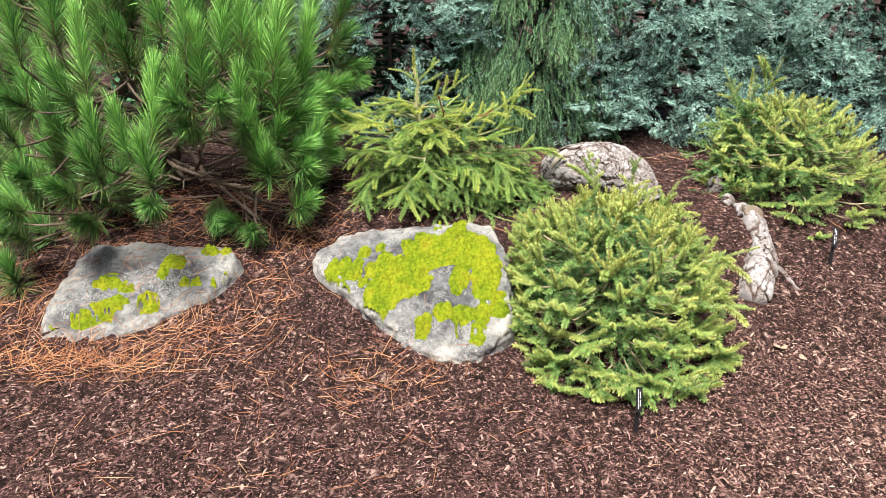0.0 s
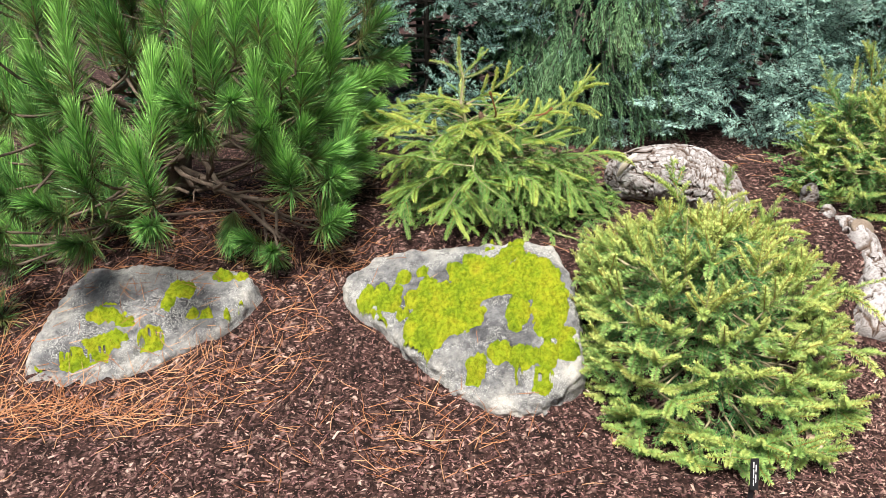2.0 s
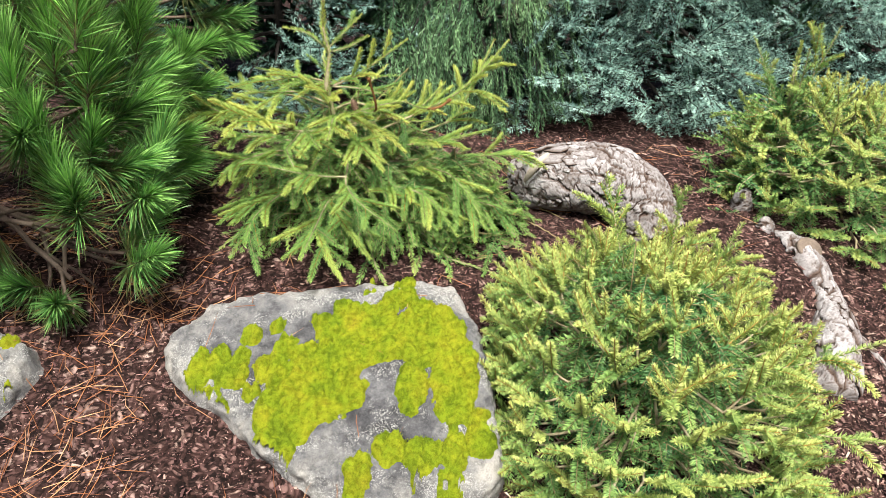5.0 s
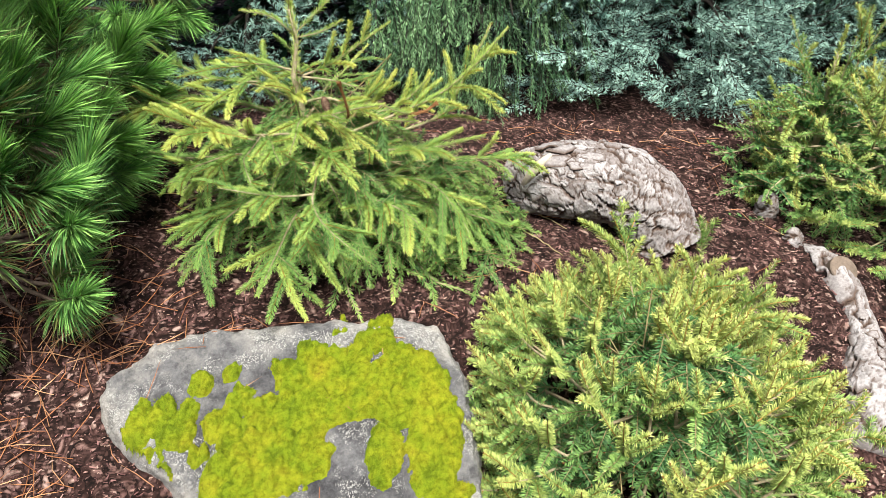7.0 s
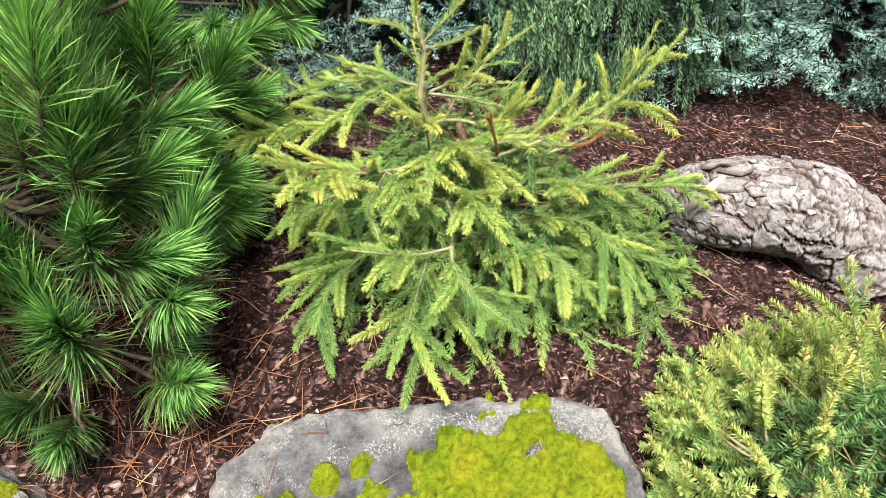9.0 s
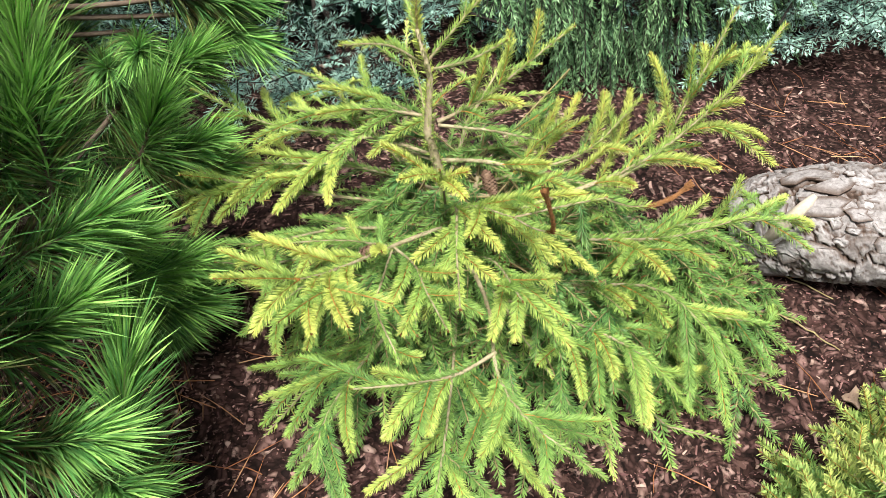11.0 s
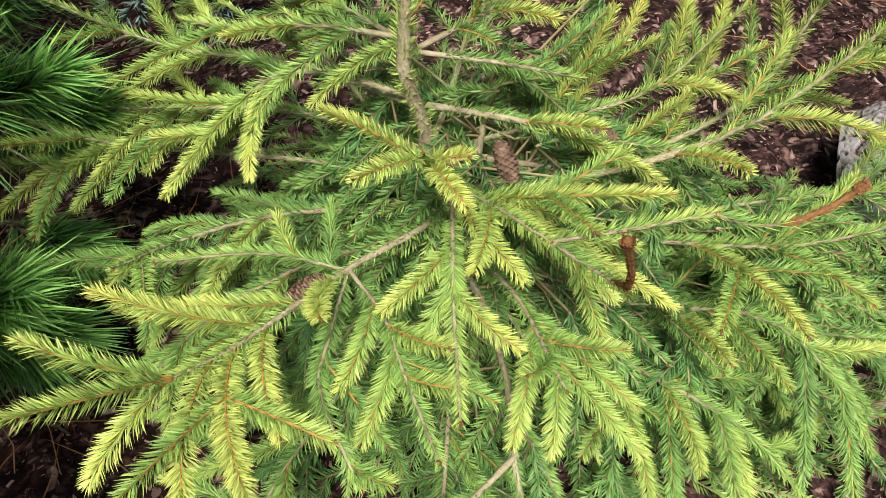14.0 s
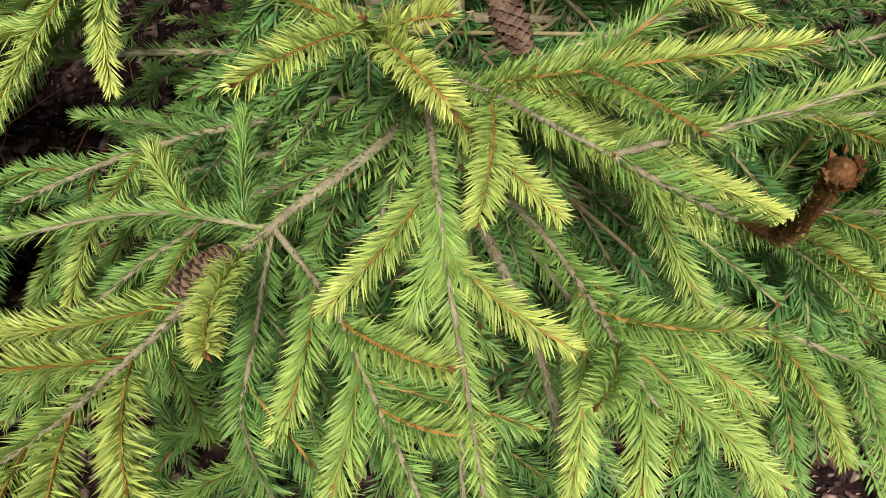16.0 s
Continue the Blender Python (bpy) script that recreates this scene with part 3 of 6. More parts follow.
def build_rock(label, face, outline, leans, seed, pads, rough=0.022, grow=0.004, ledge=None, crusty=0.0, sub=6):
    """face: a point and normal of the broad upper face; outline: its corners in plan; pads: moss cushions (x, y, long, wide, turn)."""
    pt, nrm = np.asarray(face[0]), unit(np.asarray(face[1], float))
    ring = [np.array([x, y, face_z(pt, nrm, x, y)]) for x, y in outline]
    middle = np.mean(ring, axis=0)
    centre = middle - np.array([0, 0, 0.16])
    planes = [(nrm, pt)] + [edge_plane(ring[i], ring[(i + 1) % len(ring)], leans[i], middle) for i in range(len(ring))]
    planes.append(((0, 0, -1), (0, 0, middle[2] - 0.4)))
    p, f = cut_stone(centre, planes, sub, rough, seed)
    if ledge:
        (ax, ay), (bx, by), drop = ledge
        line = ay + (by - ay) * (p[:, 0] - ax) / (bx - ax) + 0.05 * fbm(p, 7.0, seed + 40, 3)
        up = np.clip((p[:, 2] - middle[2] + 0.25) / 0.1, 0, 1)
        p[:, 2] -= (drop * np.clip((line - p[:, 1]) / 0.008, 0, 1) + 0.6 * drop * np.exp(-((line - p[:, 1] - 0.006) / 0.007) ** 2)) * up
    base = thing("mossy_boulder", (middle[0], middle[1], float(ground_z(middle[0], middle[1]))), label, "rock", "boulders of the bed")
    side = np.min([(q - p) @ n for n, q in planes[1:-1]], axis=0)
    crust = np.clip(0.44 + crusty + 0.30 * np.clip(1 - side / 0.10, 0, 1) - 0.16 * np.clip(side / 0.2, 0, 1) + 0.24 * fbm(p, 6.0, seed + 30, 4), 0.02, 1)
    bag = Bag()
    bag.put(p, f, 0, crust)
    stone = part("stone", bag, [M_STONE], base, smooth=True)
    # moss cushions laid on the stone
    from mathutils.bvhtree import BVHTree
    tree = BVHTree.FromPolygons([Vector(q) for q in p], f.tolist())
    STONES.append(tree)
    step = 0.004
    for group in pads:
        lo = np.min([[g[0] - g[2], g[1] - g[2]] for g in group], axis=0) - 0.02
        hi = np.max([[g[0] + g[2], g[1] + g[2]] for g in group], axis=0) + 0.02
        gx, gy = np.meshgrid(np.arange(lo[0], hi[0], step), np.arange(lo[1], hi[1], step))
        field = np.full(gx.shape, -9.0)
        for x, y, a, b, turn in group:
            c, s = math.cos(radians(turn)), math.sin(radians(turn))
            u, v = (gx - x) * c + (gy - y) * s, -(gx - x) * s + (gy - y) * c
            field = np.maximum(field, (1 - np.sqrt((u / a) ** 2 + (v / b) ** 2)) * min(a, b))
        flat = np.stack([gx.ravel(), gy.ravel(), 0 * gx.ravel()], 1)
        field = field.ravel() + grow + 0.009 * fbm(flat, 38.0, seed + 3, 4) - 0.09 * np.maximum(fbm(flat, 11.0, seed + 13, 3) - 0.36, 0)
        d1, d2, pick = cell_noise(flat[:, :2], 55.0, seed)
        e1, e2, pick2 = cell_noise(flat[:, :2], 24.0, seed + 5)
        keep = field > 0
        z = np.zeros(len(flat))
        for k in np.flatnonzero(field > -0.012):
            hit = tree.ray_cast(Vector((flat[k, 0], flat[k, 1], 2.0)), Vector((0, 0, -1)))
            z[k] = hit[0].z if hit[0] else -1
            keep[k] &= hit[0] is not None
        h = 0.025 * np.minimum(np.sqrt(np.maximum(field, 0) / 0.014), 1) * (0.75 + 0.45 * pick2) * (0.3 + 0.7 * np.sqrt(np.clip((e2 - e1) / 0.45, 0, 1))) + 0.010 * (0.55 - d1) - 0.002
        top = np.stack([flat[:, 0], flat[:, 1], z + np.where(field > 0, h, -0.006)], 1)
        m = gx.shape[1]
        i, j = np.meshgrid(np.arange(gx.shape[0] - 1), np.arange(m - 1), indexing="ij")
        a = (i * m + j).ravel()
        quad = np.stack([a, a + 1, a + m + 1, a + m], 1)
        quad = quad[(keep[quad].sum(1) >= 1) & (z[quad] > 0).all(1) & (np.ptp(z[quad], axis=1) < 0.028)]
        if not len(quad):
            continue
        tag = np.arange(len(flat))
        for _ in range(400):                       # patches that hang together take the same number
            low = tag[quad].min(1)
            was = tag.copy()
            np.minimum.at(tag, quad.ravel(), np.repeat(low, 4))
            if (was == tag).all():
                break
        for patch in np.unique(tag[quad[:, 0]]):
            mine = quad[tag[quad[:, 0]] == patch]
            if len(mine) < 14:
                continue
            used, back = np.unique(mine, return_inverse=True)
            mine = back.reshape(-1, 4)
            moss = Bag()
            moss.put(top[used], np.concatenate([mine[:, :3], mine[:, [0, 2, 3]]]))
            inside = np.flatnonzero(field[used] > 0.001)
            pick_v = rng.choice(inside, int(len(inside) * 1.3)) if len(inside) else inside
            root = top[used][pick_v] + rng.normal(0, 0.002, (len(pick_v), 3)) * [1, 1, 0]
            spikes(moss, root - UP * 0.002, unit(rng.normal(0, 0.45, (len(pick_v), 3)) + UP), rng.uniform(0.004, 0.008, len(pick_v)), 0.0010, 0.0, 0, "blade")
            part("moss_cushion", moss, [M_MOSS], base, "yellow-green moss cushion", smooth=True)
    settle(base)
    return base


# ---------------------------------------------------------------- logs
def build_log(bag, pts, radii, plates, seed, depth=0.014, slot=0, rings=130, sides=96, squash=0.5):
    """A log with plated bark: flakes of uneven height between deep cracks."""
    pts = np.asarray(pts, float)
    k = np.linspace(0, len(pts) - 1, rings)
    idx = np.arange(len(pts))
    smooth = np.stack([np.interp(k, idx, pts[:, a]) for a in range(3)], 1)
    rad = np.interp(k, idx, radii)
    w = np.hanning(rings // (len(pts) - 1) | 1)
    w /= w.sum()
    h = len(w) // 2
    pad = lambda q: np.concatenate([np.repeat(q[:1], h, 0), q, np.repeat(q[-1:], h, 0)])
    smooth = np.stack([np.convolve(pad(smooth[:, a]), w, "valid") for a in range(3)], 1)
    rad = np.convolve(pad(rad), w, "valid")
    lone = Bag()
    tube(lone, smooth, rad, sides, 0, True)
    v, f, _, _ = lone.arrays()
    axis = np.concatenate([np.repeat(smooth, sides, 0), smooth[:1], smooth[-1:]])
    out = unit(v - axis)
    warp = np.stack([fbm(v, 14.0, seed + o, 2) for o in (1, 2, 3)], 1) * 0.025
    way = unit(pts[-1] - pts[0])
    warp = warp + np.stack([fbm(v, 50.0, seed + o, 2) for o in (5, 6, 7)], 1) * 0.006
    flow = v + warp - squash * ((v + warp) @ way)[:, None] * way
    d1, d2, pick = cell_noise(flow, plates, seed)
    e1, e2, pick2 = cell_noise(flow + warp * 0.6, plates * 2.1, seed + 4)
    crack = np.clip((d2 - d1) / 0.085, 0, 1)
    fine = np.clip((e2 - e1) / 0.09, 0, 1)
    lift = crack * (0.5 + 0.5 * pick) + 0.24 * fine * crack * pick2
    v = v + out * ((lift - 0.8) * depth)[:, None] + out * (0.010 * fbm(v, 6.0, seed + 9, 2) + 0.003 * fbm(v, 40.0, seed + 2, 2))[:, None]
    tone = np.clip(crack * (0.53 + 0.22 * pick + 0.26 * (pick2 - 0.5)) * (0.5 + 0.5 * fine), 0.01, 1)
    bag.put(v, f, slot, tone)


def add_plates(parent, pts, radii, count, seed, big, facing):
    """Loose bark plates on a log: thin ragged flakes bent to its round, lapping over each other, some lifting at an edge."""
    g = np.random.default_rng(seed)
    pts = np.asarray(pts, float)
    total = np.linalg.norm(np.diff(pts, axis=0), axis=1).sum()
    for k in range(count):
        s = g.uniform(0.03, 0.97)
        ang = g.uniform(*facing)
        a = big * math.exp(g.normal(-0.35, 0.45))
        b = a * g.uniform(0.55, 0.95)
        n = 11
        q = np.linspace(0, 2 * math.pi, n, endpoint=False)
        r = g.uniform(0.45, 1.15, n)
        u, w = a * r * np.cos(q), b * r * np.sin(q)
        tip = g.normal(0, 0.06, 2)
        off = g.uniform(-0.007, 0.002)
        rings = []
        for f, up in ((1.0, 0.0), (1.0, 0.004), (0.55, 0.005), (0.0, 0.0045)):
            c, t = along(pts, s + u * f / total)
            rad = np.interp(np.clip(s + u * f / total, 0, 1) * (len(pts) - 1), np.arange(len(pts)), radii)
            side = unit(np.cross(t, UP))
            top = np.cross(side, t)
            ph = ang + w * f / rad
            out = np.cos(ph)[:, None] * top + np.sin(ph)[:, None] * side
            rings.append(c + out * (rad + off + up + tip[0] * u * f + tip[1] * w * f + g.normal(0, 0.0008, n))[:, None])
        tri = []
        for j in range(3):
            for i in range(n):
                m = (i + 1) % n
                tri += [(j * n + i, j * n + m, (j + 1) * n + m), (j * n + i, (j + 1) * n + m, (j + 1) * n + i)]
        bag = Bag()
        tone = g.uniform(0.6, 0.95)
        bag.put(np.concatenate(rings), tri, 0, np.repeat([0.06, tone * 0.35, tone, tone], n))
        part("bark_plate", bag, [M_LOG], parent)


def build_logs():
    z = lambda x, y: float(ground_z(x, y))
    arch = thing("fallen_log", (0.75, 3.62, z(0.75, 3.62)), "weathered grey log with flaky plated bark arching over the mulch", "log")
    bag = Bag()
    line = [(0.53, 3.80, 0.515), (0.58, 3.765, 0.54), (0.65, 3.715, 0.572), (0.735, 3.68, 0.588), (0.82, 3.65, 0.585), (0.90, 3.605, 0.54), (0.95, 3.55, 0.42)]
    build_log(bag, line, [0.08, 0.104, 0.116, 0.118, 0.116, 0.11, 0.108], 24.0, 3, 0.014, rings=250, sides=150, squash=0.35)
    part("bark", bag, [M_LOG], arch, smooth=True)
    add_plates(arch, line[:6], [0.078, 0.102, 0.114, 0.116, 0.114, 0.108], 70, 5, 0.034, (-1.4, 2.2))
    bag = Bag()
    tube(bag, smooth_line([(0.527, 3.695, 0.555), (0.540, 3.675, 0.60), (0.562, 3.668, 0.64), (0.598, 3.68, 0.668)], 12), np.array([0.006, 0.009, 0.011, 0.012, 0.013, 0.013, 0.013, 0.013, 0.012, 0.011, 0.009, 0.006]), 14)
    part("peeled_limb", bag, [M_PEELED], arch, "smooth pale peeled limb scar", smooth=True)
    settle(arch)
    low = thing("driftwood_log", (1.33, 3.15, z(1.33, 3.15)), "grey weathered root log with a sawn knot lying on the mulch", "log")
    bag = Bag()
    build_log(bag, [(1.39, 3.54, 0.41), (1.405, 3.44, 0.41), (1.415, 3.36, 0.39), (1.41, 3.27, 0.355), (1.40, 3.19, 0.325), (1.36, 3.10, 0.295), (1.31, 3.0, 0.25), (1.26, 2.90, 0.20)], [0.03, 0.05, 0.055, 0.046, 0.05, 0.066, 0.072, 0.06], 17.0, 11, 0.016, squash=0.82)
    part("bark", bag, [M_LOG], low, smooth=True)
    add_plates(low, [(1.41, 3.27, 0.355), (1.40, 3.19, 0.325), (1.36, 3.10, 0.295), (1.31, 3.0, 0.25), (1.26, 2.90, 0.20)], [0.046, 0.05, 0.066, 0.072, 0.06], 34, 6, 0.034, (-1.4, 1.4))
    bag = Bag()
    tube(bag, [(1.413, 3.41, 0.405), (1.413, 3.377, 0.448), (1.413, 3.375, 0.451), (1.413, 3.3745, 0.4515)], [0.042, 0.042, 0.039, 0.02], 28)
    part("sawn_knot", bag, [M_CUT], low, "pale sawn knot face")
    bag = Bag()
    build_log(bag, [(1.40, 3.14, 0.30), (1.45, 3.05, 0.275), (1.47, 2.96, 0.235)], [0.014, 0.013, 0.008], 30.0, 15, 0.004, rings=40, sides=24)
    part("root_stub", bag, [M_LOG], low, smooth=True)
    settle(low)
    for x, y, h, r in ((1.335, 3.70, 0.07, 0.035), (1.355, 3.55, 0.02, 0.035)):
        chunk = thing("bark_chunk", (x, y, z(x, y)), "grey piece of weathered bark half sunk in mulch", "bark")
        bag = Bag()
        build_log(bag, [(x, y, z(x, y) - 0.03), (x + 0.005, y, z(x, y) + h * 0.5), (x + 0.01, y - 0.01, z(x, y) + h)], [r, r, r * 0.5], 30.0, 21 + h, 0.01, rings=30, sides=36)
        part("bark", bag, [M_LOG], chunk, smooth=True)
        settle(chunk)


# ---------------------------------------------------------------- spruces
def spray(bag, p, d, length, o, tone, sag, depth=0):
    """A spruce branch: an axis with pairs of side shoots, longer ones branching again."""
    wide = o["open_out"]
    pts = curve_pts(p, d, length, sag, 6, 0.02)
    bare = 0.16 if (depth == 0 and length > 0.25) else 0.0
    thick = 0.0016 + 0.0065 * length if depth == 0 else 0.0013 + 0.004 * length
    tube(bag, pts, np.linspace(thick, 0.0012, len(pts)), 5, 2 if depth == 0 else 1, False)
    shoot(bag, pts, o["needle"], o["step"], tone + 0.08, 0.0011, from_s=bare, w=o["w"], form=o["form"], buds=o["buds"], twig_slot=1, open_out=wide)
    s = bare * 0.5 + 0.1
    while s < 1.0 - o["short"] * 0.7 / length:
        q, t = along(pts, [s])
        rest = (1 - s) * length
        for k in (1, -1):
            if rng.uniform() < 0.1:
                continue
            dd = rotate(t[0], UP, radians(rng.uniform(40, 62)) * k)
            dd = unit(dd + UP * rng.normal(o["rise"], 0.2) + rng.normal(0, 0.07, 3))
            ln = min(max(rest * rng.uniform(0.5, 0.8), o["short"] * rng.uniform(0.7, 1.25)), o["long"])
            # side shoots near the branch's foot are toned darker, as inner shade
            t2 = tone + rng.normal(0, 0.08) + 0.3 * (s - 0.65)
            if depth < 1 and ln > o["split"]:
                spray(bag, q[0], dd, ln, o, t2, rng.normal(o["hang"], 0.1), depth + 1)
            else:
                shoot(bag, curve_pts(q[0], dd, ln, rng.normal(o["hang"], 0.15), 4), o["needle"], o["step"], np.clip(t2, 0.03, 1), w=o["w"], form=o["form"], buds=o["buds"], twig_slot=4 if t2 > 0.55 else 1, open_out=wide)
        s += o["gap"] / length * rng.uniform(0.8, 1.3)


def smooth_line(nodes, n=14):
    """A smooth line through a few nodes."""
    p = np.asarray(nodes, float)
    if len(p) == 2:
        return np.linspace(p[0], p[1], n)
    q = np.concatenate([2 * p[:1] - p[1:2], p, 2 * p[-1:] - p[-2:-1]])
    x = np.linspace(0, len(p) - 1 - 1e-6, n)
    i = x.astype(int)
    f = (x - i)[:, None]
    a, b, c, d = q[i], q[i + 1], q[i + 2], q[i + 3]
    return 0.5 * (2 * b + (c - a) * f + (2 * a - 5 * b + 4 * c - d) * f ** 2 + (3 * b - a - 3 * c + d) * f ** 3)


def combed(bag, pts, o, tone, from_s=0.0, buds=2, fresh=True):
    """One year's spruce shoot: its twig shows between needles that are combed to both sides."""
    shoot(bag, pts, o["needle"], o["step"], tone - 0.07, 0.0013, from_s=from_s, w=o["w"], form=o["form"], buds=buds, twig_slot=4 if fresh else 1, open_out=o["open_out"], comb=o["comb"], blunt=12, ripe=0.26)


def bough(tree, mats, o, nodes, tips, tone=0.55, thick=0.0034, bare=0.25, fill=0.8, twigs=0.105):
    """A limb of a loose spruce through a few nodes, woody at its foot, with a shoot to each of the tips and smaller shoots in pairs between."""
    bag, wood = Bag(), Bag()
    pts = smooth_line(nodes)
    length = np.linalg.norm(np.diff(pts, axis=0), axis=1).sum()
    tube(wood, pts, np.linspace(thick, 0.0012, len(pts)) * rng.uniform(0.9, 1.12, len(pts)), 7, 2, False)
    combed(bag, pts, dict(o, step=o["step"] * 1.25), tone - 0.04, bare, 3, False)
    if bare > 0.2:
        combed(bag, pts[:max(int(bare * len(pts)) + 1, 3)], dict(o, step=o["step"] * 2.2, needle=o["needle"] * 0.85), tone - 0.15, 0.12, 0, False)
    way = unit(np.gradient(pts, axis=0))
    starts = []
    for tip in np.asarray(tips, float).reshape(-1, 3):
        to = tip - pts
        far = np.linalg.norm(to, axis=1)
        ang = np.degrees(np.arccos(np.clip((to * way).sum(1) / np.maximum(far, 1e-6), -1, 1)))
        k = int(np.argmin(np.abs(ang - 42) + 180 * far + np.where(np.arange(len(pts)) < 3, 20, 0)))
        starts.append(k / (len(pts) - 1))
        t = np.linspace(0, 1, 7)[:, None]
        bend = pts[k] + unit(to[k] + way[k] * far[k] * 0.5) * far[k] * 0.5 + UP * 0.06 * far[k]
        line = (1 - t) ** 2 * pts[k] + 2 * t * (1 - t) * bend + t ** 2 * tip
        combed(bag, line, dict(o, step=o["step"] * 0.72), tone + rng.normal(0.17, 0.06), 0.06)
        if far[k] > 0.15:
            for s in (0.4,):
                q, d = along(line, [s])
                for side in (1, -1):
                    dd = unit(rotate(d[0], UP, side * radians(rng.uniform(42, 58))) + UP * rng.normal(-0.05, 0.15))
                    combed(bag, curve_pts(q[0], dd, (1 - s) * far[k] * rng.uniform(0.6, 0.85) + 0.02, 0.1, 5), o, tone - 0.03 + rng.normal(0, 0.06))
    s = bare + 0.05
    while s < 0.88:
        q, d = along(pts, [s])
        for side in (1, -1):
            if rng.uniform() > fill * 0.7:
                continue
            dd = unit(rotate(d[0], UP, side * radians(rng.uniform(40, 60))) + UP * rng.normal(-0.12, 0.16))
            combed(bag, curve_pts(q[0], dd, twigs * rng.uniform(0.75, 1.3), rng.normal(0.15, 0.1), 5), o, tone - 0.2 + 0.16 * s + rng.normal(0, 0.07), fresh=rng.uniform() < 0.5)
        s += 0.085 / length * rng.uniform(0.8, 1.25)
    b = part("branch", wood, mats, tree, "grey-brown woody limb with needled shoots", smooth=True)
    part("foliage", bag, mats, b)
    return b


def build_spruce(label, at, height, reach, o, mat, seed, whorls, extra=(), leader=0.18, lean=(0, 0)):
    """A dwarf spruce: trunk, whorls of branches that shorten upwards, a leader and single outstanding branches."""
    global rng
    rng = np.random.default_rng(seed)
    x, y = at
    z = float(ground_z(x, y))
    tree = thing("dwarf_spruce", (x, y, z), label, "conifer", "dwarf spruces")
    mats = [mat, M_TWIG, M_TRUNK, M_BUD, M_FRESH]
    top = np.array([x + lean[0], y + lean[1], z + height])
    root = np.array([x, y, z - 0.03])
    bag = Bag()
    tr = np.linspace(root, top, 9)
    tr[1:-1] += rng.normal(0, 0.006, (7, 3))
    tube(bag, tr[:8], np.linspace(0.016, 0.0035, 8), 9, 2)
    part("trunk", bag, mats, tree, smooth=True)
    bag = Bag()
    shoot(bag, np.concatenate([tr[3:8], top[None]]), o["needle"] * 1.1, o["step"] * 0.45, 0.7, 0.003, w=o["w"], form=o["form"], round_all=True)
    part("leader", bag, mats, tree)
    for h, count, length, rise in whorls:
        az0 = rng.uniform(0, 2 * math.pi)
        for k in range(count):
            az = az0 + 2 * math.pi * (k + rng.uniform(-0.3, 0.3)) / count
            ln = length * rng.uniform(0.82, 1.15)
            out = np.array([math.cos(az) * reach[0], math.sin(az) * reach[1], 0])
            ln *= np.linalg.norm(out) * (1 + o.get("aside", 0.0) * math.cos(az))
            d = unit(unit(out) + UP * (rise + rng.normal(0, 0.1)))
            p, _ = along(tr, [(h + rng.uniform(-0.03, 0.03)) * 0.97 + 0.03])
            bag = Bag()
            far = o["buds"] > 1 and (h < 0.2 or math.sin(az) > 0.3)
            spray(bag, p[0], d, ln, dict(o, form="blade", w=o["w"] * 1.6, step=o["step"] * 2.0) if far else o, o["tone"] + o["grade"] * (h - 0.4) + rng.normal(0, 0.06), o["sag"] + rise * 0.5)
            part("branch", bag, mats, tree)
    for h, az, length, rise, sag, tone in extra:
        d = unit(np.array([math.cos(radians(az)), math.sin(radians(az)), rise]))
        p, _ = along(tr, [h])
        bag = Bag()
        spray(bag, p[0], d, length, o, tone - 0.1, sag)
        part("branch", bag, mats, tree)
    settle(tree)
    return tree


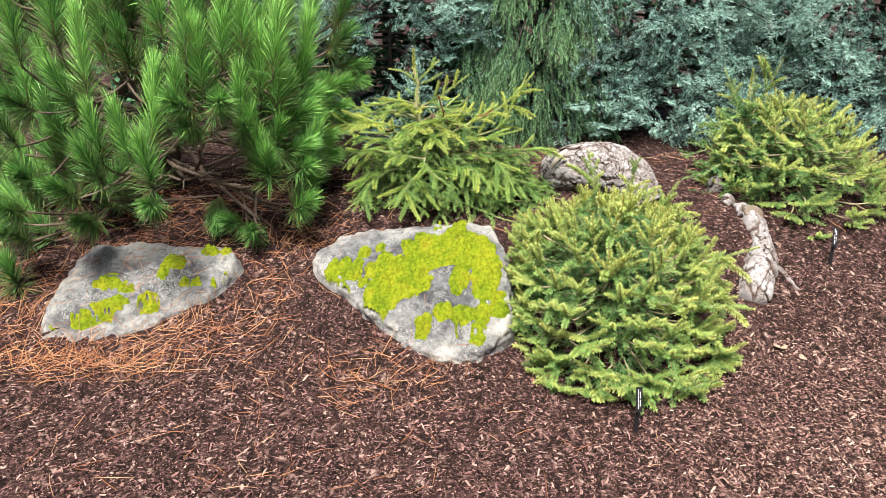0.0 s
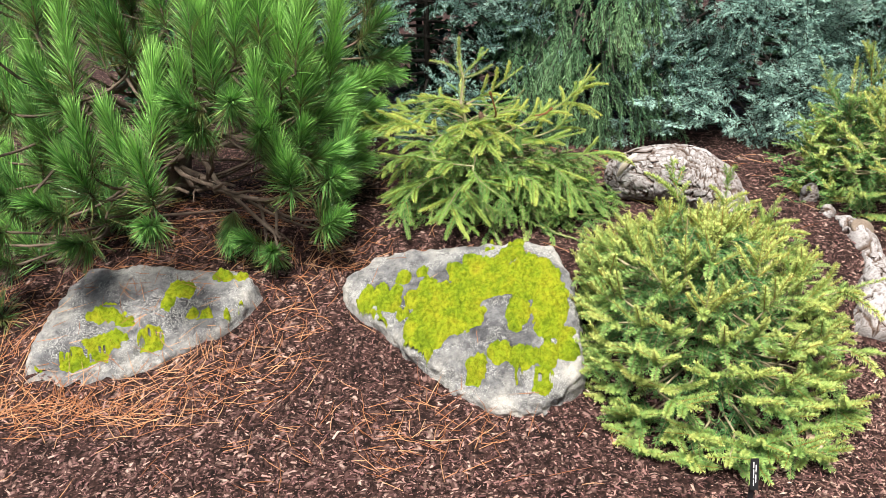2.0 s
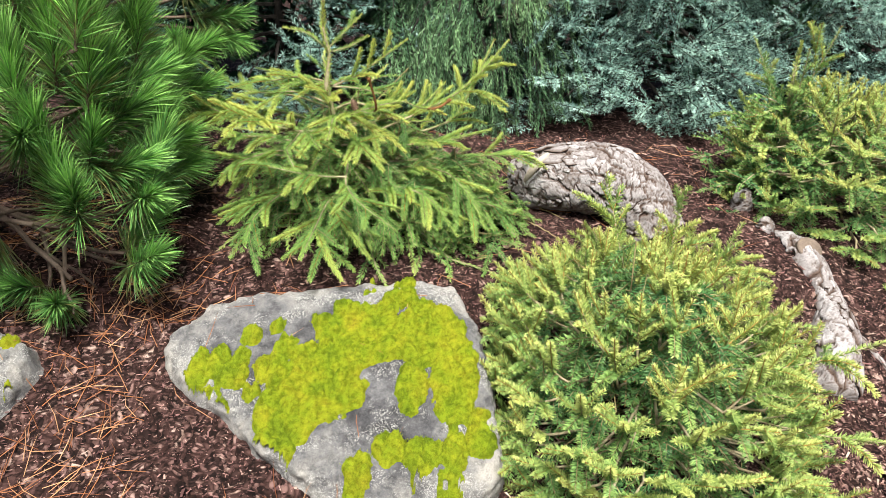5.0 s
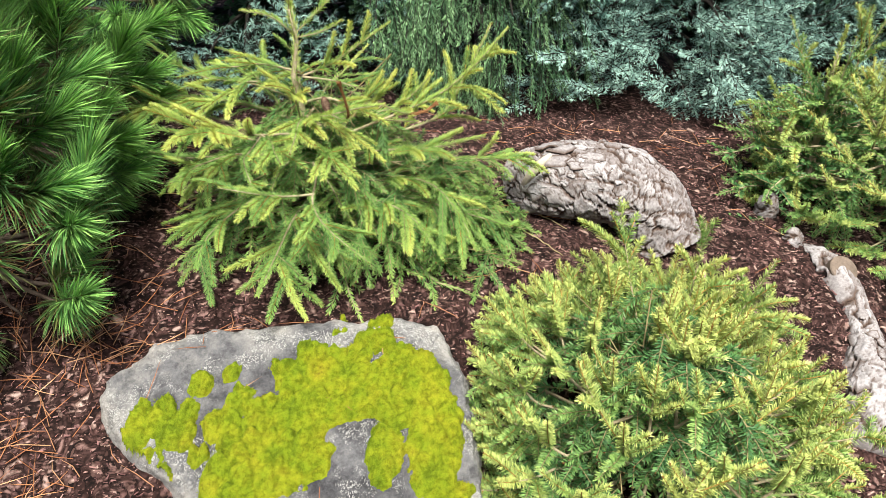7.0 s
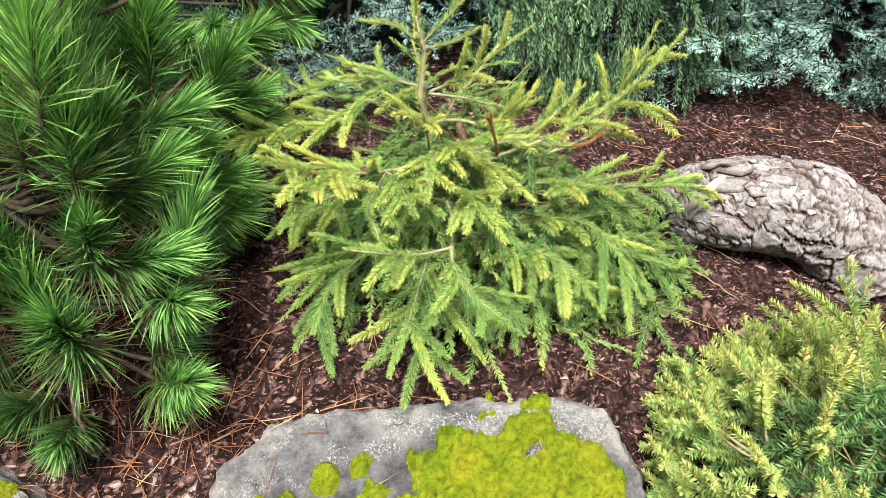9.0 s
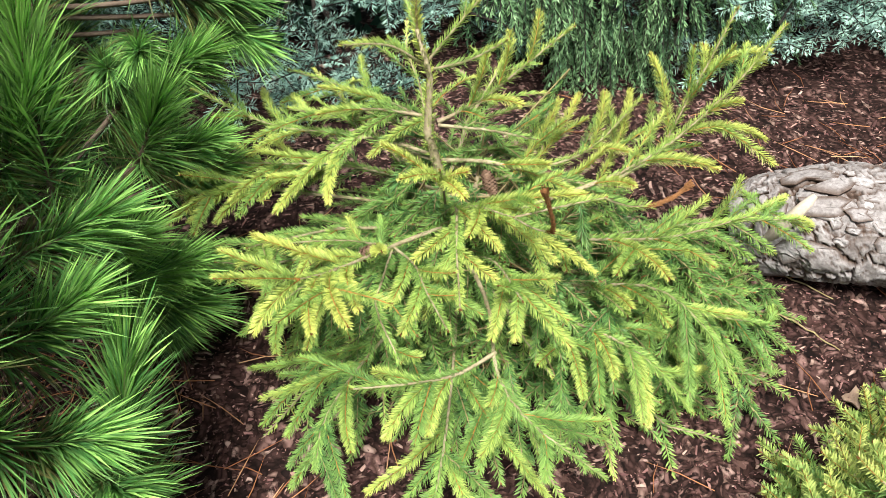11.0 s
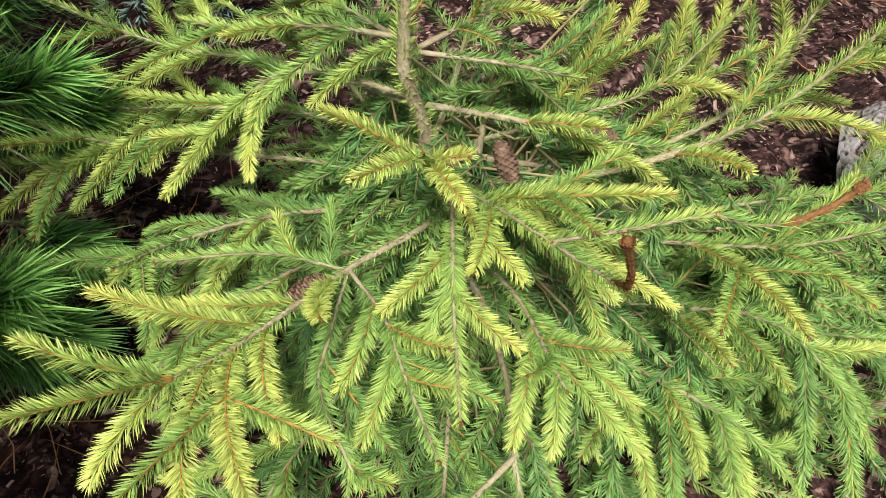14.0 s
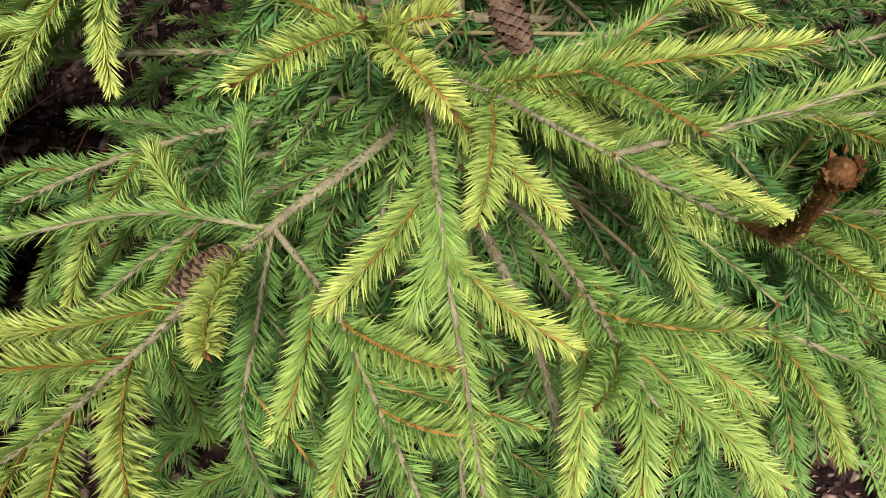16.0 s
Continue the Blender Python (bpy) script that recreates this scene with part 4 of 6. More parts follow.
def add_pads(tree, mats, o, middle, size, tiers, seed, slope=0.0, full=6.283):
    """The outer growth of a dense dwarf spruce: flat fans of short thick shoots in tiers, level below and upright on
    top, with dark gaps between the tiers; low tiers and undersides have their shade in the tone.
    """
    global rng
    rng = np.random.default_rng(seed)
    x, y = middle
    base = float(ground_z(x, y))
    for h, count, rise in tiers:
        r0 = (1 - h ** 2.4) ** 0.55
        az0 = rng.uniform(0, 6.28)
        for k in range(count):
            az = az0 + full * (k + rng.uniform(-0.35, 0.35)) / count
            out = np.array([math.cos(az), math.sin(az), 0])
            r = max(r0, 0.12) * rng.uniform(0.84, 1.06)
            tip = np.array([x + slope * h + out[0] * r * size[0], y + out[1] * r * size[1], 0])
            low = float(ground_z(tip[0], tip[1]))
            tip[2] = (low * (1 - h) + base * h) + 0.035 + (h + rng.normal(0, 0.035)) * size[2]
            el = radians(rise + rng.normal(0, 11))
            d = unit(rotate(out, UP, rng.normal(0, 0.25)) * math.cos(el) + UP * math.sin(el))
            ln = rng.uniform(0.14, 0.21)
            t = np.linspace(0, 1, 8)[:, None]
            root = tip - d * ln - UP * 0.02
            line = (1 - t) ** 2 * root + 2 * t * (1 - t) * (root * 0.5 + tip * 0.5 - UP * 0.025) + t ** 2 * tip
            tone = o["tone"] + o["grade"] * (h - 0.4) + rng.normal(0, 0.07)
            wood, bag = Bag(), Bag()
            foot = np.array([x, y, root[2] - 0.03]) * 0.7 + root * 0.3
            tube(wood, np.concatenate([foot[None], line[:6]]), np.linspace(0.004, 0.0016, 7), 5, 2)
            combed(bag, line, o, tone + 0.16, 0.35, 1)
            flat = unit(np.cross(np.cross(d, UP), d) + rng.normal(0, 0.2, 3))
            for s in (0.36, 0.62):
                q, w = along(line, [s])
                for side in (1, -1):
                    if rng.uniform() < 0.1:
                        continue
                    dd = unit(rotate(w[0], flat, side * radians(rng.uniform(38, 58))) + UP * rng.normal(0.12, 0.12))
                    combed(bag, curve_pts(q[0], dd, (1.05 - s) * ln * rng.uniform(0.55, 0.8) + 0.025, rng.normal(-0.08, 0.1), 4), o, tone + rng.normal(0.02, 0.06), buds=1)
            # shoots beneath the fan, toned darker for the shade under it
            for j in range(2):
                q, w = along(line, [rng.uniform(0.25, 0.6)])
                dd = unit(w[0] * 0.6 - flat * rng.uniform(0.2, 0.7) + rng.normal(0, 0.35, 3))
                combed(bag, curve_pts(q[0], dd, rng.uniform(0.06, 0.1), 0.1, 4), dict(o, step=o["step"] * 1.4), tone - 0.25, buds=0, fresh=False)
            b = part("branch", wood, mats, tree, smooth=True)
            part("foliage", bag, mats, b)


def add_mound(tree, mats, o, middle, reach, low, high, count, seed):
    """The green inner growth under a loose spruce's limbs: shoots that point out and hang, on limbs from the trunk,
    toned darker low and inside for the shade there. reach: to the four sides.
    """
    global rng
    rng = np.random.default_rng(seed)
    spots = []
    for k in range(count):
        az = k * 2.39996 + rng.normal(0, 0.2)
        c, q = math.cos(az), math.sin(az)
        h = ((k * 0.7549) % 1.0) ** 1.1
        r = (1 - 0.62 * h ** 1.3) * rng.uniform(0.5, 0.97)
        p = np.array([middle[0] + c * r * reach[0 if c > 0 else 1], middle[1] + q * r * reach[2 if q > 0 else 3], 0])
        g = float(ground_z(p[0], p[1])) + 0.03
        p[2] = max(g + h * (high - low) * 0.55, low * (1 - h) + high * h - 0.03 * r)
        spots.append((round(h * 3), az % (2 * math.pi), p, h, r))
    spots.sort(key=lambda e: e[:2])
    per = 12
    for g in range(0, count, per):
        group = spots[g:g + per]
        wood, bag = Bag(), Bag()
        mean = np.mean([e[2] for e in group], axis=0)
        foot = np.array([middle[0], middle[1], mean[2] - 0.02])
        axis = np.linspace(foot, foot * 0.4 + mean * 0.6, 6)
        tube(wood, axis, np.linspace(0.005, 0.003, 6), 5, 2)
        for _, az, p, h, r in group:
            out = np.array([math.cos(az), math.sin(az), 0])
            d = unit(out + UP * rng.normal(-0.15 + 0.25 * h, 0.22) + rng.normal(0, 0.3, 3))
            ln = rng.uniform(0.11, 0.16)
            root = p - d * ln
            tube(wood, np.stack([axis[rng.integers(2, 6)], root]), [0.002, 0.0016], 4, 1, False)
            # shade under the limbs put into the tone: darker low and inside
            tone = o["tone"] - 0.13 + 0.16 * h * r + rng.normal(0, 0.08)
            line = curve_pts(root, d, ln, rng.normal(0.2, 0.1), 5)
            combed(bag, line, o, tone, fresh=False)
            for s in (0.3,):
                q0, t0 = along(line, [s])
                for side in (1, -1):
                    dd = unit(rotate(t0[0], UP, side * radians(rng.uniform(40, 60))) + UP * rng.normal(-0.1, 0.2))
                    combed(bag, curve_pts(q0[0], dd, (1 - s) * ln * rng.uniform(0.85, 1.1), 0.12, 4), o, tone + rng.normal(0, 0.05), fresh=False)
        b = part("branch", wood, mats, tree, smooth=True)
        part("foliage", bag, mats, b)


def cone_mesh(length, width):
    """A small spruce cone along -z from its stalk: a core with rows of overlapping thin scales."""
    bag = Bag()
    k = np.linspace(0, 1, 8)
    core = np.stack([0 * k, 0 * k, -length * k], 1)
    tube(bag, core, width * 0.5 * np.array([0.35, 0.6, 0.72, 0.75, 0.7, 0.58, 0.4, 0.12]), 10)
    n = 90
    for i in range(n):
        f = (i + 0.5) / n
        a = i * 2.39996
        r = width * 0.5 * (0.35 + 0.65 * math.sin(math.pi * (0.12 + 0.8 * f)))
        o = np.array([math.cos(a), math.sin(a), 0])
        t = np.array([-math.sin(a), math.cos(a), 0])
        foot = o * r * 0.55 + np.array([0, 0, -length * f])
        lip = o * r * 1.05 + np.array([0, 0, -length * (f + 0.075)])
        h = width * 0.2
        v = [foot - t * h * 0.5, foot + t * h * 0.5, lip + t * h, lip - o * 0.0008 - np.array([0, 0, 0.0028]), lip - t * h, lip - o * 0.002]
        bag.put(v, [(0, 2, 4), (0, 1, 2), (4, 2, 3), (0, 4, 5), (1, 5, 2), (4, 3, 5), (3, 2, 5)])
    return bag.mesh("cone", [M_CONE])


def add_cones(tree, places):
    me = cone_mesh(0.038, 0.02)
    for at, way in places:
        ob = new("cone", me)
        ob.parent = tree
        ob.matrix_parent_inverse = Matrix.Translation(tree.location).inverted()
        ob.matrix_basis = Matrix.Translation(at) @ Vector(way).to_track_quat("-Z", "Y").to_matrix().to_4x4()
        tagged(ob, "small brown cone with open scales")


def add_brown_tip(tree, pts):
    """A leafless orange-brown shoot end, rough with leaf scars, with a fat bud."""
    bag = Bag()
    p = np.asarray(pts, float)
    k = np.linspace(0, len(p) - 1, 14)
    line = np.stack([np.interp(k, np.arange(len(p)), p[:, a]) for a in range(3)], 1)
    tube(bag, line, np.linspace(0.0020, 0.0030, 14), 8)
    n = 260
    q, t = along(line, rng.uniform(0.02, 0.97, n))
    _, a, c = frames(t)
    phi = rng.uniform(0, 2 * math.pi, n)
    spikes(bag, q, unit(t * 1.5 + a * np.cos(phi)[:, None] + c * np.sin(phi)[:, None]), rng.uniform(0.005, 0.010, n), 0.0009, 0.0, 0, "fat")
    way = unit(line[-1] - line[-2])
    k = np.linspace(0, 1, 7)
    tube(bag, line[-1] + way * (k[:, None] * 0.016 - 0.005), 0.0048 * np.sin(math.pi * (0.12 + 0.84 * k)), 10)
    m = 60
    phi, up = rng.uniform(0, 2 * math.pi, m), rng.uniform(-0.003, 0.008, m)
    _, a, c = frames(np.repeat(way[None], m, 0))
    side = a * np.cos(phi)[:, None] + c * np.sin(phi)[:, None]
    spikes(bag, line[-1] + way * up[:, None] + side * 0.0036, unit(side * 0.5 + way), rng.uniform(0.003, 0.005, m), 0.0011, 0.0, 0, "fat")
    part("bare_tip", bag, [M_BUD], tree, "leafless orange-brown shoot end")


# ---------------------------------------------------------------- pine
def tuft(bag, p, d, length, needles, ln, tone, droop=0.5):
    """A pine shoot: a brush of long needles, pressed forward about the young tip, spreading and hanging at its foot, where the oldest are yellowish."""
    pts = curve_pts(p, d, length, -0.1, 5)
    tube(bag, pts, np.linspace(0.0048, 0.003, 5), 5, 1, True)
    s = rng.uniform(0.0, 1.0, needles) ** 0.9
    q, t = along(pts, s)
    _, a, c = frames(t)
    phi = rng.uniform(0, 2 * math.pi, needles)
    lean = np.radians(50 - 36 * s ** 0.7 + rng.normal(0, 6, needles))
    nd = t * np.cos(lean)[:, None] + np.sin(lean)[:, None] * (a * np.cos(phi)[:, None] + c * np.sin(phi)[:, None])
    nd = unit(nd - UP * (np.clip(0.45 - s, 0, 1) * droop * rng.uniform(0.3, 2.6, needles))[:, None])
    le = ln * rng.uniform(0.72, 1.1, needles)
    fall = (UP * -1)[None] * (le * rng.uniform(0.0, 0.12, needles))[:, None] + rng.normal(0, 0.003, (needles, 3))
    own_tone = np.where((s < 0.25) & (rng.uniform(0, 1, needles) < 0.45), 0.02, tone + 0.5 * (s - 0.5))
    spikes(bag, q, nd, le, 0.00125, np.clip(own_tone + rng.normal(0, 0.22, needles), 0.01, 1), 0, "strap", fall, rng.normal(0, 0.7, (needles, 3)) + UP + 0.5 * t)
    spikes(bag, pts[-1:], unit(pts[-1:] - pts[-2:-1]), 0.016, 0.0035, 0.02, 2, "fat")


def pine_limb(tree, mats, foot, tufts, needles=620):
    """A limb from the trunk, with a twig to each of its tufts (x, y, z of the foot, the way it points, how long, its
    tone for youth and for how lit it is).
    """
    mean = np.mean([e[:3] for e in tufts], axis=0)
    mid = np.asarray(foot) * 0.4 + mean * 0.6 - UP * 0.08
    s = np.linspace(0, 1, 9)[:, None]
    pts = (1 - s) ** 2 * np.asarray(foot) + 2 * s * (1 - s) * mid + s ** 2 * (mean * 0.85 + np.asarray(foot) * 0.15)
    pts[1:-1] += rng.normal(0, 0.012, (7, 3))
    limb, brush = Bag(), Bag()
    tube(limb, pts, np.linspace(0.016, 0.006, 9), 7, 1)
    for x, y, z, dx, dy, dz, ln, tone in tufts:
        p, d = np.array([x, y, z]), unit(unit(np.array([dx, dy, dz], float)) + UP * (0.6 if dz > 0.3 else 0.15))
        q0, _ = along(pts, [rng.uniform(0.45, 1.0)])
        k = np.linspace(0, 1, 6)[:, None]
        bend = q0[0] * 0.5 + p * 0.5 - UP * 0.03 - d * 0.03
        tube(limb, (1 - k) ** 2 * q0[0] + 2 * k * (1 - k) * bend + k ** 2 * p, np.linspace(0.007, 0.0048, 6), 5, 1)
        tuft(brush, p, d, ln * 1.35, int(needles * (0.52 + 2.6 * ln)), rng.uniform(0.105, 0.13), tone + 0.2, 0.7 if dz < 0.75 else 0.35)
    b = part("limb", limb, mats, tree, smooth=True)
    part("foliage", brush, mats, b)


def build_pine(label, at, size, count, seed):
    """A broad pine: a trunk, an inner growth of tufts that leaves a hollow with bare limbs, and the outer limbs that bear the young brushes."""
    global rng
    rng = np.random.default_rng(seed)
    x, y = at
    z = float(ground_z(x, y))
    tree = thing("pine_shrub", (x, y, z), label, "pine")
    mats = [M_PINE, M_LIMB, M_BUD]
    bag = Bag()
    tube(bag, [(x, y, z - 0.1), (x + 0.05, y - 0.03, z + 0.2), (x + 0.0, y, z + 0.5), (x - 0.04, y, z + 1.0), (x, y, z + size[2] * 0.9)], [0.085, 0.075, 0.06, 0.04, 0.015], 14, 1)
    part("trunk", bag, mats, tree, smooth=True)
    spots = []
    while len(spots) < count:
        az = rng.uniform(math.pi * 0.95, math.pi * 2.15)
        h = rng.uniform(0.0, 1.0)
        r = rng.uniform(0.5, 0.92) * (1 - 0.35 * max(h - 0.6, 0) / 0.4)
        c, q = math.cos(az), math.sin(az)
        k = (abs(c) ** 3 + abs(q) ** 3) ** (-1 / 3)
        p = np.array([x + c * k * r * size[0], y + q * k * r * size[1], 0])
        p[2] = float(ground_z(p[0], p[1])) + 0.06 + h * size[2]
        if -1.28 < p[0] < -0.78 and 0.3 < p[2] < 0.85 and p[1] < 3.85:
            continue
        if -1.45 < p[0] < -1.15 and 0.85 < p[2] < 1.15 and p[1] < 3.8:
            continue
        if p[0] > -0.72 and p[1] < 3.95 and p[2] < 1.2:
            continue
        if p[2] < 0.6 and p[1] < 3.1:
            continue
        d = unit(np.array([c, q, 0]) * (rng.uniform(0.2, 0.6) + max(0.3 - h, 0)) + UP * rng.uniform(0.4, 1.0) + rng.normal(0, 0.25, 3))
        spots.append((round(h * 7), az, (*(p - d * 0.15), *d, rng.uniform(0.12, 0.2), rng.uniform(0.15, 0.62))))
    spots.sort(key=lambda e: e[:2])
    for g in range(0, count, 8):
        group = [e[2] for e in spots[g:g + 8]]
        high = np.mean([e[2] for e in group])
        pine_limb(tree, mats, (x, y, z + max(0.05, (high - z) * 0.55)), group, 460)
    for k in range(6):
        limb = Bag()
        a = np.array([x + rng.uniform(-0.05, 0.1), y - 0.05, z + rng.uniform(0.02, 0.35)])
        e = np.array([rng.uniform(-1.15, -0.75), rng.uniform(3.15, 3.45), rng.uniform(0.45, 0.85)])
        t = np.linspace(0, 1, 10)[:, None]
        pts = (1 - t) ** 2 * a + 2 * t * (1 - t) * ((a + e) / 2 + [rng.normal(0, 0.1), 0, -0.08]) + t ** 2 * e
        pts[1:] += rng.normal(0, 0.010, (9, 3))
        tube(limb, pts, np.linspace(0.013, 0.006, 10), 8, 1)
        for j in range(4):
            q0, t0 = along(pts, [rng.uniform(0.35, 0.95)])
            tube(limb, curve_pts(q0[0], unit(t0[0] + rng.normal(0, 0.7, 3)), rng.uniform(0.08, 0.22), 0.2, 6, 0.05), np.linspace(0.006, 0.003, 6), 5, 1)
        part("limb", limb, mats, tree, "bare grey-brown low limb", smooth=True)
    # outer limbs: beside the spruce, low to high
    # the tufts' tones also carry light and shade: low for dim ones, high for lit
    foot = lambda h: (x, y, z + h)
    pine_limb(tree, mats, foot(0.15), [(-0.60, 3.24, 0.665, 0.45, 0.25, 0.75, 0.13, 0.42), (-0.63, 3.26, 0.67, 0.5, -0.7, 0.15, 0.08, 0.4), (-0.72, 3.12, 0.66, 0.15, -0.75, 0.45, 0.11, 0.45), (-0.74, 3.10, 0.70, 0.0, -0.5, 0.8, 0.10, 0.5),
                                       (-0.655, 3.22, 0.50, 0.55, -0.6, 0.25, 0.11, 0.38), (-0.66, 3.24, 0.53, 0.8, -0.1, 0.35, 0.09, 0.35), (-0.83, 3.24, 0.40, 0.15, -0.8, 0.12, 0.10, 0.22), (-0.87, 3.27, 0.42, -0.3, -0.75, 0.2, 0.09, 0.25)])
    pine_limb(tree, mats, foot(0.35), [(-0.72, 3.23, 0.76, 0.35, -0.6, 0.35, 0.11, 0.42), (-0.70, 3.24, 0.75, 0.75, -0.3, 0.1, 0.09, 0.38), (-0.71, 3.31, 0.84, 0.75, -0.15, 0.3, 0.11, 0.5), (-0.71, 3.28, 0.87, 0.5, -0.3, 0.65, 0.12, 0.42),
                                       (-0.70, 3.40, 0.91, 0.85, -0.15, 0.2, 0.11, 0.45), (-0.77, 3.13, 0.80, 0.1, -0.7, 0.5, 0.12, 0.5), (-0.80, 3.08, 0.90, 0.15, -0.5, 0.8, 0.15, 0.6), (-0.68, 3.16, 0.93, 0.3, -0.3, 0.85, 0.15, 0.62)])
    pine_limb(tree, mats, foot(0.6), [(-0.62, 3.42, 0.98, 0.3, -0.1, 1.0, 0.20, 0.78), (-0.70, 3.32, 0.98, 0.1, 0.0, 1.0, 0.19, 0.7), (-0.74, 3.16, 0.97, 0.15, -0.3, 0.9, 0.19, 0.78), (-0.67, 3.10, 1.08, 0.25, -0.1, 0.95, 0.16, 0.82),
                                      (-0.69, 3.45, 1.0, 0.8, -0.3, 0.4, 0.10, 0.5), (-0.78, 3.10, 1.16, 0.1, -0.15, 1.0, 0.18, 0.75), (-0.66, 3.25, 1.22, 0.2, -0.1, 1.0, 0.18, 0.75), (-0.60, 3.50, 1.16, 0.25, 0.0, 1.0, 0.18, 0.7)])
    pine_limb(tree, mats, foot(0.3), [(-0.64, 3.83, 0.79, 0.8, -0.35, 0.15, 0.12, 0.45), (-0.62, 3.76, 0.82, 0.6, -0.4, 0.5, 0.11, 0.66), (-0.66, 3.83, 0.60, 0.65, -0.6, 0.0, 0.12, 0.38), (-0.72, 3.62, 0.68, 0.6, -0.5, 0.2, 0.12, 0.35),
                                      (-0.75, 4.04, 0.78, 0.7, -0.4, 0.1, 0.12, 0.42), (-0.70, 3.75, 0.50, 0.6, -0.7, 0.1, 0.11, 0.32),
                                      (-0.64, 3.68, 0.66, 0.6, -0.6, 0.3, 0.12, 0.66), (-0.70, 3.58, 0.76, 0.7, -0.4, 0.3, 0.12, 0.66), (-0.71, 3.61, 0.69, 0.85, -0.3, 0.1, 0.12, 0.66), (-0.69, 3.66, 0.61, 0.8, -0.4, 0.0, 0.11, 0.42), (-0.62, 3.90, 0.70, 0.7, -0.5, 0.2, 0.12, 0.48), (-0.64, 3.97, 0.88, 0.75, -0.45, 0.2, 0.12, 0.50)])
    pine_limb(tree, mats, foot(0.6), [(-0.55, 3.98, 1.03, 0.7, -0.45, -0.1, 0.12, 0.15), (-0.58, 3.96, 1.10, 0.6, -0.5, 0.3, 0.13, 0.15), (-0.52, 4.0, 0.99, 0.6, -0.6, -0.3, 0.11, 0.3), (-0.63, 4.02, 0.96, 0.2, -0.8, -0.1, 0.12, 0.35),
                                      (-0.56, 4.05, 1.18, 0.6, -0.35, 0.5, 0.14, 0.12), (-0.50, 4.10, 1.27, 0.55, -0.4, 0.6, 0.14, 0.12), (-0.66, 4.0, 1.22, 0.2, -0.6, 0.6, 0.14, 0.4), (-0.72, 4.05, 0.90, 0.3, -0.75, 0.0, 0.12, 0.2)])
    # outer limbs over the low boulder
    pine_limb(tree, mats, foot(0.3), [(-1.09, 2.83, 0.70, 0.0, -0.45, 0.65, 0.14, 0.55), (-1.08, 2.82, 0.66, 0.1, -0.9, 0.0, 0.09, 0.3), (-1.12, 2.92, 0.82, 0.25, 0.1, 1.0, 0.21, 0.78), (-1.17, 2.87, 0.78, -0.15, -0.3, 0.8, 0.15, 0.55),
                                      (-1.29, 2.86, 0.72, -0.1, -0.6, 0.4, 0.12, 0.38), (-1.27, 2.84, 0.80, -0.05, -0.35, 0.8, 0.14, 0.48), (-1.40, 2.88, 0.66, -0.1, -0.7, 0.25, 0.12, 0.3)])
    pine_limb(tree, mats, foot(0.55), [(-1.30, 2.86, 1.03, 0.05, -0.1, 1.0, 0.20, 0.74), (-1.36, 2.92, 0.98, -0.3, -0.5, 0.5, 0.12, 0.35), (-1.54, 2.94, 0.98, -0.1, -0.7, 0.2, 0.12, 0.25), (-1.52, 2.86, 0.72, 0.0, -0.7, 0.2, 0.12, 0.25),
                                       (-1.55, 2.92, 1.15, 0.0, -0.3, 0.95, 0.18, 0.6), (-1.44, 2.98, 1.22, 0.1, -0.25, 1.0, 0.18, 0.55), (-1.62, 2.92, 0.85, -0.2, -0.6, 0.5, 0.13, 0.35), (-1.22, 3.12, 1.10, 0.0, -0.6, 0.45, 0.14, 0.2)])
    pine_limb(tree, mats, foot(0.55), [(-0.93, 3.05, 1.0, 0.05, -0.35, 0.95, 0.19, 0.6), (-0.96, 3.03, 0.97, -0.25, -0.75, 0.15, 0.11, 0.32), (-0.88, 3.02, 0.98, 0.3, -0.75, 0.1, 0.11, 0.35), (-0.97, 3.0, 1.16, 0.1, -0.1, 1.0, 0.2, 0.72),
                                       (-0.86, 3.08, 1.12, 0.2, -0.2, 0.95, 0.18, 0.66), (-1.08, 3.10, 1.22, -0.1, -0.2, 1.0, 0.18, 0.6), (-0.82, 3.15, 0.86, 0.2, -0.7, 0.1, 0.11, 0.3), (-0.99, 3.12, 0.90, 0.0, -0.8, -0.1, 0.10, 0.22)])
    pine_limb(tree, mats, foot(0.1), [(-1.00, 3.34, 0.54, 0.05, -0.6, -0.6, 0.09, 0.2), (-1.72, 3.06, 0.42, -0.1, -0.7, 0.3, 0.11, 0.3), (-1.82, 3.08, 0.50, -0.1, -0.6, 0.5, 0.12, 0.28), (-1.76, 2.98, 0.24, 0.0, -0.5, 0.6, 0.09, 0.3), (-1.66, 2.96, 0.58, 0.0, -0.7, 0.1, 0.11, 0.28),
                                      (-1.42, 3.05, 0.52, 0.0, -0.8, 0.0, 0.11, 0.2)])
    settle(tree)
    return tree


